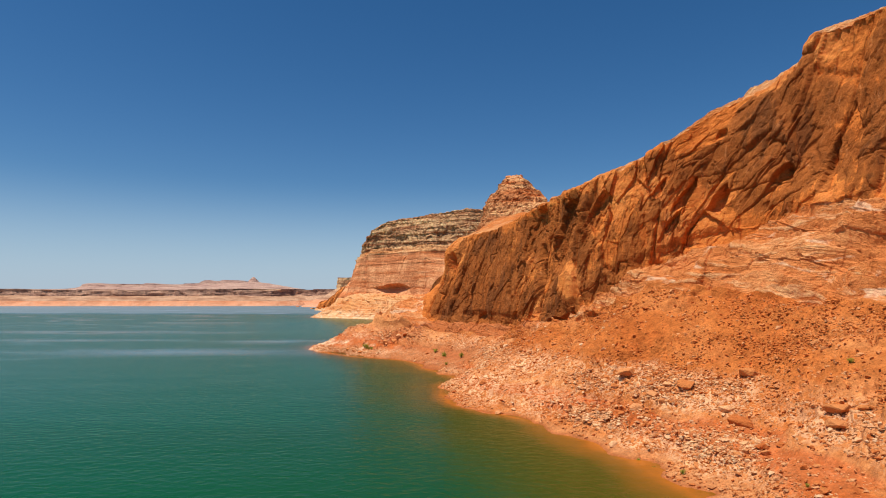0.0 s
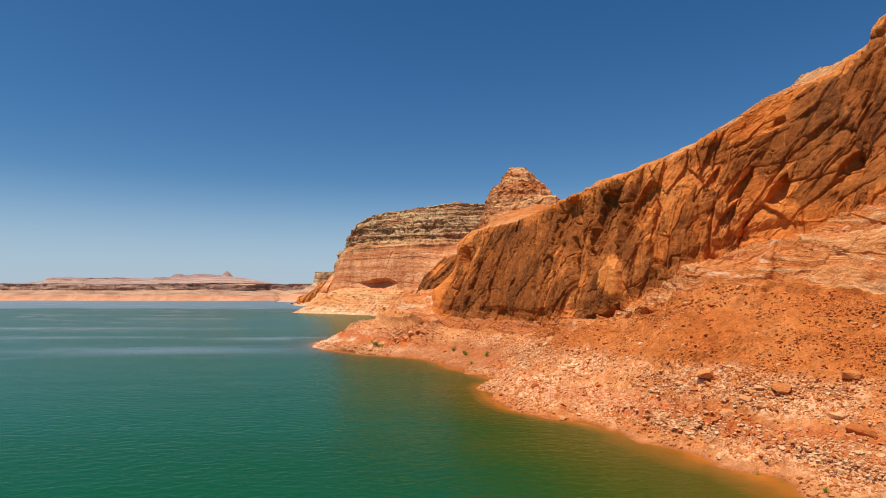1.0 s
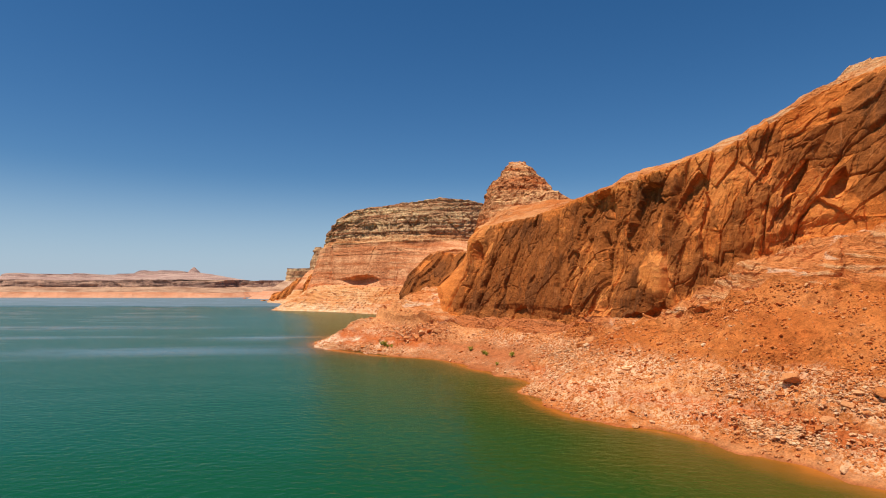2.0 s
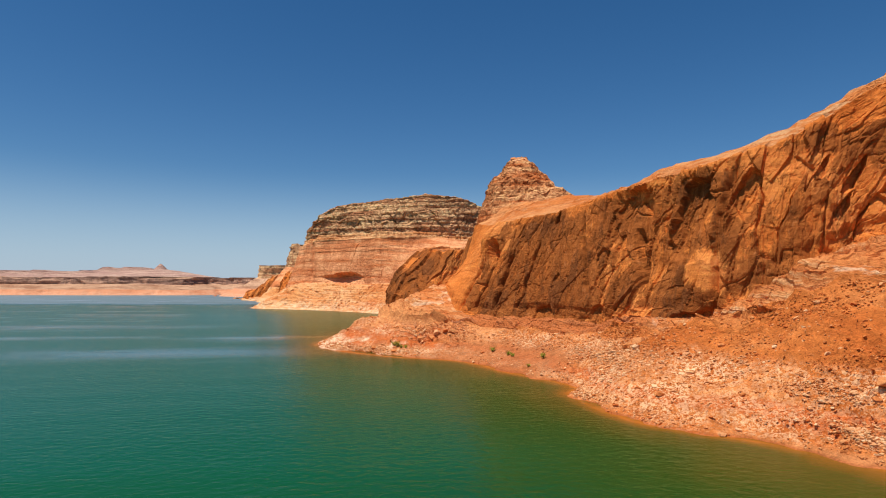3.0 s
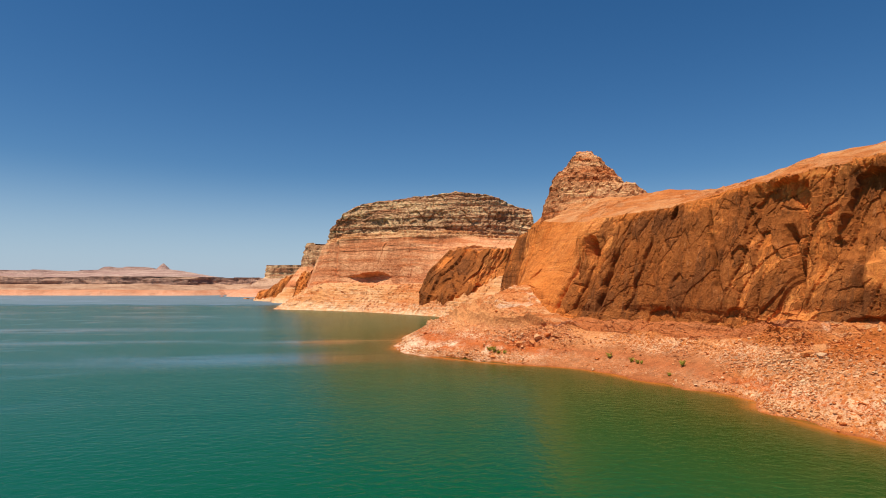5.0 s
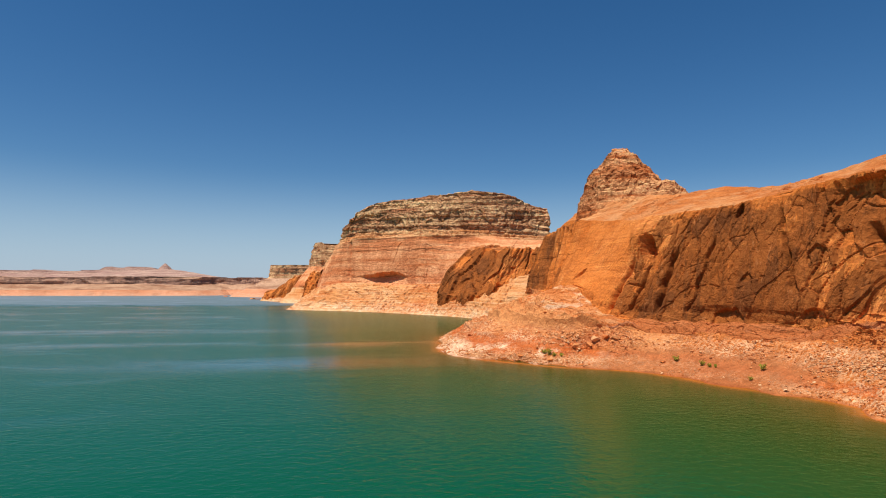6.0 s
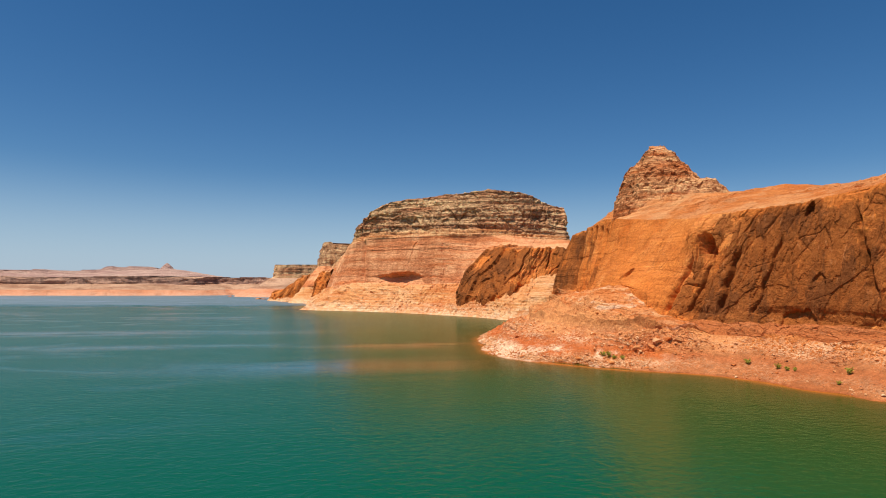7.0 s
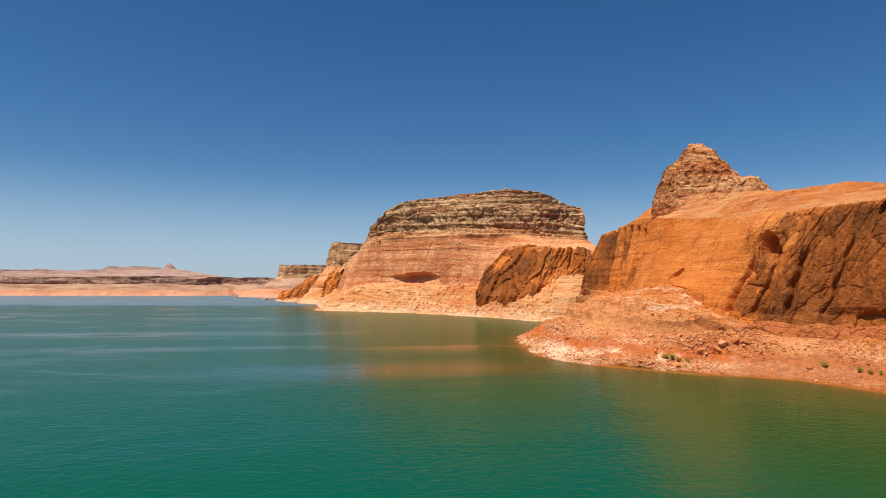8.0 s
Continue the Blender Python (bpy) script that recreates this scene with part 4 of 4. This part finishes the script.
rock_line = spline(N_MID, n_u)
rock_arc = np.concatenate([[0], np.cumsum(np.linalg.norm(np.diff(rock_line, axis=0), axis=1))])
relief, rock_coat = wall_relief(rock_grid, rock_arc, 103)
rock_coat = rock_coat + 0.55 * np.clip((24 - rock_grid[..., 0]) / 10, 0, 1) + 0.1
rock_grid = rock_grid + normals(rock_grid) * 1.1 * relief[..., None]
buttress = tagged(new("rock_buttress"), "dark brown rounded sandstone buttress below the mesa", "rock")
slab("face", rock_grid, rock_v, 0, 3, CLIFF, buttress, "ribbed dark face", False, rock_coat)
slab("crown", rock_grid, rock_v, 3, 4, CROWN, buttress, "orange crown", False)

# a dark spur at the mesa's western foot
O_LOW = [(-112, 690, -3), (-131, 745, -3), (-153, 787, -3), (-174, 817, -3), (-178, 840, -3), (-160, 868, -3)]
O_FOOT = [(-108, 692, 5), (-127, 748, 5), (-149, 790, 4.5), (-170, 820, 3), (-174, 840, 3), (-158, 865, 3)]
O_MID = [(-104, 695, 22), (-123, 751, 19), (-145, 793, 17), (-166, 823, 10), (-170, 841, 9), (-155, 862, 8)]
O_RIM = [(-98, 700, 36), (-117, 757, 31), (-140, 799, 26), (-160, 828, 15), (-163, 842, 13), (-150, 858, 11)]
O_BACK = [(-70, 715, 40), (-90, 775, 36), (-112, 815, 30), (-135, 838, 20), (-140, 845, 16), (-130, 850, 14)]
o_u = u_samples(O_RIM, 1.0, [1] * 5)
spur_grid, spur_v = loft([O_LOW, O_FOOT, O_MID, O_RIM, O_BACK], o_u, [10, 24, 24, 20], soften=2)
spur_line = spline(O_MID, o_u)
spur_arc = np.concatenate([[0], np.cumsum(np.linalg.norm(np.diff(spur_line, axis=0), axis=1))])
relief, spur_coat = wall_relief(spur_grid, spur_arc, 133)
spur_grid = spur_grid + normals(spur_grid) * 1.5 * relief[..., None]
spur = tagged(new("rock_spur"), "dark brown rock spur ending in the lake below the mesa", "rock")
slab("foot", spur_grid, spur_v, 0, 1, APRON, spur, "pale rubble foot at the waterline")
slab("face", spur_grid, spur_v, 1, 3, CLIFF, spur, "steep dark face", False, spur_coat + 0.3)
slab("crown", spur_grid, spur_v, 3, 4, LEDGE, spur, "pale ledgy crown")

# ---- distance ----


def escarpment(name, line, profile, materials, label, seed, step=6.0, rough=3.0, grain=40.0):
    """A far range of ledges: a plan line of feet, and rows of (setback, height) from the foot up, each with a part's material."""
    base = np.array([(x, y, 0) for x, y, _ in line], float)
    tall = np.array([(h, 0, 0) for _, _, h in line], float)
    at = u_samples(base, step, [1] * (len(line) - 1))
    b, h = spline(base, at), spline(tall, at)[:, 0]
    along = np.gradient(b, axis=0)
    inward = np.stack([along[:, 1], -along[:, 0], 0 * along[:, 0]], -1)
    inward /= np.linalg.norm(inward, axis=1, keepdims=True)
    sway = rough * (1.6 * fbm(b, grain * 2.2, 3, seed + 21) + 0.8 * fbm(b, grain * 0.6, 2, seed + 23))
    b = b + inward * sway[:, None]
    h = h * (1 + 0.02 * fbm(b, grain * 3, 2, seed + 25) + 0.02 * np.sign(fbm(b, grain * 1.2, 1, seed + 27)))
    cols = [b + inward * s + np.stack([0 * h, 0 * h, h * z], -1) for s, z in profile]
    rows, vs = [], []
    for k in range(len(cols) - 1):
        for j in range(12):
            rows.append(cols[k] * (1 - j / 12) + cols[k + 1] * j / 12)
            vs.append(k + j / 12)
    rows.append(cols[-1])
    vs.append(len(cols) - 1)
    g = np.array(rows)
    chips, _ = facets(g, (grain * 0.35, grain * 0.35, grain * 0.2), seed + 31, 1.0)
    d = rough * (0.6 * fbm(g, (grain, grain, grain * 0.7), 3, seed) + 0.5 * vnoise(g, (grain * 2, grain * 2, grain * 0.09), seed + 3) + 0.5 * ridged(g, (grain * 0.6, grain * 0.6, grain * 1.5), 2, seed + 5) + 0.4 * chips)
    g = g + inward * d[..., None]
    g[..., 2] += 0.12 * rough * fbm(g, grain * 0.5, 3, seed + 41)
    top = tagged(new(name), label, "mesa")
    for k, (part_name, material) in enumerate(materials):
        slab(part_name, g, np.array(vs), k, k + 1, material, top)
    return top


# plan lines run from east to west; height is the crown's
escarpment("far_mesa", [(-40, 735, 66), (-90, 740, 66), (-114, 748, 66), (-116, 775, 65), (-112, 850, 60)], [(-44, -0.2), (-18, 0.25), (0, 0.60), (4, 1.0), (70, 0.97)], [("slope", APRON), ("slope", MESA_LOW), ("wall", MESA_HIGH), ("crown", MESA_HIGH)], "stepped grey-brown mesa beyond the bay", 121, 1.5, 2.0, 18.0)
escarpment("far_mesa", [(-60, 1085, 52), (-150, 1085, 52), (-188, 1092, 51), (-196, 1120, 52), (-190, 1250, 48)], [(-92, -0.3), (-34, 0.25), (0, 0.58), (5, 1.0), (120, 0.95)], [("slope", FAR_SHORE), ("slope", FAR_SLOPE_HAZED), ("wall", MESA_HIGH), ("crown", MESA_HIGH)], "flat dark-walled mesa above a pale slope", 131, 2.5, 2.5, 26.0)
escarpment("far_mesa", [(-100, 1280, 33), (-283, 1280, 33), (-320, 1262, 33), (-345, 1215, 31), (-400, 1205, 32), (-505, 1185, 32), (-700, 1170, 31), (-1100, 1080, 32), (-1700, 720, 34), (-2000, 100, 34)], [(-80, -0.5), (-40, 0.30), (0, 0.60), (3, 1.0), (200, 0.93)], [("slope", FAR_SHORE), ("slope", FAR_SLOPE_HAZED), ("wall", FAR_DARK), ("crown", FAR_SLOPE_HAZED)], "low dark ledges above an orange far shore", 141, 3.0, 2.6, 34.0)
escarpment("far_mesa", [(-200, 1450, 30), (-330, 1430, 32), (-400, 1420, 40), (-455, 1405, 46), (-466, 1402, 53), (-555, 1395, 54), (-566, 1395, 48), (-640, 1390, 47), (-820, 1390, 47), (-880, 1385, 34), (-1200, 1320, 34), (-1900, 900, 36)], [(-120, 0.3), (-40, 0.66), (0, 0.85), (6, 1.0), (300, 0.92)], [("slope", FAR_PINK_HAZED), ("slope", FAR_PINK_HAZED), ("wall", FAR_PINK_HAZED), ("crown", FAR_PINK_HAZED)], "plateau on the skyline with haze put into its muted pink colours", 151, 5.0, 1.8, 40.0)
nipple_grid = ring_grid((-432, 1375), [(110, 60, 34), (55, 30, 43), (26, 20, 48), (13, 12, 50), (8, 8, 55), (4.2, 4.2, 59.5), (0.2, 0.2, 62)], 90, 0.6, 161)
tagged(new("far_butte", grid_mesh("far_butte", nipple_grid, FAR_PINK_HAZED)), "small pointed butte on the far skyline", "butte")

# ---- water and ground ----


def shore_lines():
    return [np.array(WATERLINE, float)[:, :2], np.array(M_WATER, float)[:, :2]]


def water_sheet():
    near_x = np.arange(-140, 66, 1.5)
    near_y = np.arange(20, 600, 1.5)
    xs = np.concatenate([[-4000, -2500, -1500, -900, -600, -400, -280, -200], near_x, [100, 300, 900, 2000, 4000]])
    ys = np.concatenate([[-4000, -2000, -800, -300, -100, -30], near_y, [650, 750, 900, 1200, 2000, 4000]])
    gx, gy = np.meshgrid(xs, ys)
    q = np.stack([gx, gy], -1)
    far = np.full(gx.shape, 1e9)
    for line in shore_lines():
        fine = spline(np.c_[line, 0 * line[:, 0]], np.linspace(0, len(line) - 1, len(line) * 6))[:, :2]
        for a, b in zip(fine[:-1], fine[1:]):
            ab = b - a
            t = np.clip(((q - a) @ ab) / (ab @ ab), 0, 1)
            far = np.minimum(far, np.linalg.norm(q - a - t[..., None] * ab, axis=-1))
    g = np.stack([gx, gy, 0 * gx], -1)
    me = grid_mesh("water", g, WATER)
    me.flip_normals()
    layer = me.attributes.new("depth", "FLOAT", "POINT")
    layer.data.foreach_set("value", np.clip(far * (1 - 0.5 * np.clip((98 - gy) / 10, 0, 1)) / 100, 0, 1).reshape(-1).astype(np.float32))
    return me


tagged(new("water", water_sheet()), "calm green lake water with fine wind ripples", "water", kind="structure")
lines = np.concatenate([np.linspace(-5000, 5000, 81)])
gx, gy = np.meshgrid(lines, lines)
bed = np.stack([gx, gy, -9.5 + 0 * gx], -1)
ground_mesh = grid_mesh("ground", bed, SHORE)
ground_mesh.flip_normals()
tagged(new("ground", ground_mesh), "sandy lake bed reaching the horizon", "ground", kind="structure")

# ---- boulders and stones on the shore ----
rng = np.random.default_rng(5)
bank_rows = np.where((land_v > 1.02) & (land_v < 3.95))[0]
bank_grid = land[bank_rows[0]:bank_rows[-1] + 1]
bank_normals = normals(bank_grid)
areas = np.linalg.norm(np.cross(np.gradient(bank_grid, axis=0), np.gradient(bank_grid, axis=1)), axis=-1)


def shore_at(x, y):
    """The shore's height near a place."""
    d = (bank_grid[..., 0] - x) ** 2 + (bank_grid[..., 1] - y) ** 2
    return float(bank_grid[np.unravel_index(np.argmin(d), d.shape)][2])


def rock_mesh(name, seed, points, material, flat=0.6, bevel=0.0):
    """An angular stone about one metre across, its base at its origin."""
    r = random.Random(seed)
    bm = bmesh.new()
    for _ in range(points):
        v = Vector((r.gauss(0, 1), r.gauss(0, 1), r.gauss(0, 1))).normalized() * r.uniform(0.42, 0.56)
        bm.verts.new((v.x * 1.15, v.y * 0.9, v.z * flat))
    hull = bmesh.ops.convex_hull(bm, input=bm.verts)
    bmesh.ops.delete(bm, geom=list({e for e in hull["geom_interior"] + hull["geom_unused"] if isinstance(e, bmesh.types.BMVert)}), context="VERTS")
    if bevel:
        bmesh.ops.bevel(bm, geom=list(bm.edges), offset=bevel, segments=1, affect="EDGES")
    me = bpy.data.meshes.new(name)
    bm.to_mesh(me)
    bm.free()
    me.materials.append(material)
    return me


BOULDERS = [rock_mesh("boulder", 40 + k, 13, STONE if k % 3 else PALE_STONE, 0.6, 0.02) for k in range(9)]


def boulder(x, y, size, kind, turn, label="angular orange sandstone boulder on the rubble shore", sink=0.2):
    ob = new("boulder", BOULDERS[kind])
    ob.matrix_world = pose(x, y, shore_at(x, y) + size * (0.3 - sink), turn % 30 - 15, turn % 20 - 10, turn) @ Matrix.Diagonal((size, size, size, 1))
    return tagged(ob, label, "boulder", "boulders on the shore")


# the large ones: x, y, size, mesh
for x, y, size, kind in [(29.4, 97, 3.0, 1), (28.6, 88.6, 2.6, 2), (30.6, 88.2, 2.4, 4), (35.3, 87.5, 3.2, 5), (37.5, 80.2, 2.2, 3), (37.8, 76.6, 3.3, 7), (42.8, 84.5, 3.0, 8), (43.6, 66.5, 3.2, 2), (41.8, 64.5, 2.4, 4), (28.4, 84.5, 1.4, 4), (-15, 203.5, 3.0, 5), (-16.9, 204.6, 3.3, 1), (-19.2, 206, 2.8, 7), (-12.6, 202.2, 2.6, 2), (-10.4, 201, 2.8, 4), (14.5, 141, 3.0, 8), (16, 139.5, 3.6, 4), (12.6, 143.2, 2.4, 1)]:
    boulder(x, y, size, kind, x * 37 % 360)


def scatter(count, want):
    """Random places on the bank; want gives a density for points and rows of the grid."""
    weight = (areas * want(bank_grid, land_v[bank_rows[0]:bank_rows[-1] + 1][:, None])).reshape(-1)
    pick = rng.choice(len(weight), count, p=weight / weight.sum())
    return bank_grid.reshape(-1, 3)[pick] + rng.uniform(-0.3, 0.3, (count, 3)) * (1, 1, 0)


def rubble_density(g, v):
    y, z = g[..., 1], g[..., 2]
    view = np.clip((y - 40) / 20, 0, 1) * np.clip((300 - y) / 40, 0, 1)
    sand = 1 - 0.88 * bell(y, 152, 200, 8) * np.clip((6.5 - z) / 3, 0, 1)
    clump = np.clip(0.6 + 0.9 * fbm(g, 9, 2, 171), 0.2, 1.5)
    flat = np.clip((bank_normals[..., 2] - 0.6) / 0.2, 0, 1)
    band = flat * (0.42 + 0.14 * (z < 9)) + 1.0 * flat * np.exp(-((z - 6) / 2.2) ** 2) + 1.3 * np.exp(-((z - np.where(y < 105, 2.2, 0.8)) / 0.7) ** 2)
    gather = np.clip(0.25 + 2.5 * (fbm(g, 13, 2, 177) - 0.05), 0.2, 1.4)
    return view * sand * clump * band * np.where(y > 150, gather, 1.0) * (z > 0.1)


for x, y, z in scatter(240, rubble_density):
    boulder(x, y, float(rng.uniform(0.7, 1.4) * (1.4 if rng.random() < 0.12 else 1)), int(rng.integers(9)), float(rng.uniform(0, 360)))


def stone_field(name, count, low, high, material, seed, want, label):
    """Uncountable small stones, joined into one mesh."""
    shapes = []
    for k in range(10):
        me = rock_mesh("shape", seed + k, 10, material, 0.68)
        co = np.array([v.co[:] for v in me.vertices])
        shapes.append((co, [list(p.vertices) for p in me.polygons]))
        bpy.data.meshes.remove(me)
    verts, faces, base = [], [], 0
    for place in scatter(count, want):
        co, polys = shapes[rng.integers(10)]
        size = low * (high / low) ** (rng.random() ** 3.2)
        a = rng.uniform(0, 2 * math.pi)
        turned = co @ np.array([[math.cos(a), math.sin(a), 0], [-math.sin(a), math.cos(a), 0], [0, 0, 1]]) * size
        verts.append(turned + place + (0, 0, 0.06 * size))
        faces += [[i + base for i in f] for f in polys]
        base += len(co)
    me = bpy.data.meshes.new(name)
    me.from_pydata(np.concatenate(verts).tolist(), [], faces)
    me.materials.append(material)
    return tagged(new(name, me), label, "stones", kind="stuff")


stone_field("rubble", 30000, 0.16, 0.8, STONE, 200, rubble_density, "broken orange and pink sandstone rubble strewn over the shore")
stone_field("pale_rubble", 38000, 0.16, 0.8, PALE_STONE, 300, lambda g, v: rubble_density(g, v) * np.clip(fbm(g, 12, 2, 173) + 0.35, 0, 1) * (np.exp(-((g[..., 2] - 6) / 2.0) ** 2) + 1.5 * np.exp(-((g[..., 2] - np.where(g[..., 1] < 105, 2.2, 0.9)) / 0.7) ** 2) + 2.0 * np.exp(-((g[..., 0] + 47) / 6) ** 2) + 1.6 * bell(g[..., 1], 96, 148, 5) * bell(g[..., 2], 1.5, 9, 1.5)), "pale pink and cream stones in bands along the shore")
stone_field("talus", 12000, 0.15, 0.7, CLOD, 400, lambda g, v: np.clip((g[..., 2] - 7.5) / 2, 0, 1) * np.clip((g[..., 1] - 45) / 15, 0, 1) * np.clip((158 - g[..., 1]) / 10, 0, 1) * np.clip(0.35 + 1.3 * fbm(g, 7, 2, 179), 0.05, 1.6), "orange dirt clods and broken sandstone on the talus slope")

# ---- shrubs ----


def shrub_meshes(seed):
    r = random.Random(seed)
    stems, crown = bmesh.new(), bmesh.new()
    for _ in range(9):
        a, lean_out, tall = r.uniform(0, 6.28), r.uniform(0.1, 0.42), r.uniform(0.5, 0.95)
        tip = Vector((math.cos(a) * lean_out, math.sin(a) * lean_out, tall))
        m = tip.to_track_quat("Z", "Y").to_matrix().to_4x4()
        bmesh.ops.create_cone(stems, segments=5, radius1=0.022, radius2=0.006, depth=tip.length, matrix=m @ Matrix.Translation((0, 0, tip.length / 2)))
        for _ in range(26):
            at = tip * r.uniform(0.3, 1.05) + Vector((r.gauss(0, 0.09), r.gauss(0, 0.09), r.gauss(0, 0.07)))
            at.z = max(at.z, 0.03)
            q = Euler((r.uniform(0, 6.3), r.uniform(0, 6.3), r.uniform(0, 6.3))).to_matrix()
            w, h = r.uniform(0.03, 0.06), r.uniform(0.06, 0.12)
            vs = [crown.verts.new(at + q @ Vector(c)) for c in ((-w, 0, 0), (0, -h, 0.01), (w, 0, 0), (0, h, 0.01))]
            crown.faces.new(vs)
    out = []
    for name, bm, mat in (("stems", stems, TWIG), ("crown", crown, LEAF)):
        me = bpy.data.meshes.new(name)
        bm.to_mesh(me)
        bm.free()
        me.materials.append(mat)
        out.append(me)
    return out


SHRUBS = [shrub_meshes(k) for k in range(4)]
for k, (x, y, size) in enumerate([(-27.1, 209.4, 2.0), (-26.1, 208, 2.4), (-25.2, 206.8, 1.8), (-24.1, 204.6, 1.7), (-2.4, 186.2, 1.9), (0.2, 179.6, 1.8), (0.6, 177.4, 1.6), (0.1, 174.6, 1.5), (5.0, 165.8, 2.0), (0.8, 164, 1.3), (23.8, 73.9, 0.7), (24.6, 71, 0.65), (26.2, 66.4, 0.8), (33.1, 55.2, 0.6), (33.6, 53.6, 0.6), (49, 72.3, 1.0)]):
    bush = tagged(new("shrub"), "small green desert shrub rooted in the sandy shore", "shrub", "shrubs along the shore")
    bush.matrix_world = pose(x, y, shore_at(x, y) - 0.05, 0, 0, k * 77) @ Matrix.Diagonal((size * 0.85, size * 0.85, size * 0.7, 1))
    for me in SHRUBS[k % 4]:
        new(me.name, me).parent = bush

# ---- rock islets off the far shore ----
for x, y, size, kind in [(-196, 905, 9.0, 1), (-188, 900, 5.0, 4), (-262, 1092, 9.0, 7)]:
    ob = new("rock_islet", BOULDERS[kind])
    ob.matrix_world = pose(x, y, 0.2, 0, 0, x) @ Matrix.Diagonal((size * 1.5, size, size * 0.7, 1))
    tagged(ob, "low orange rock islet standing in the lake", "rock")
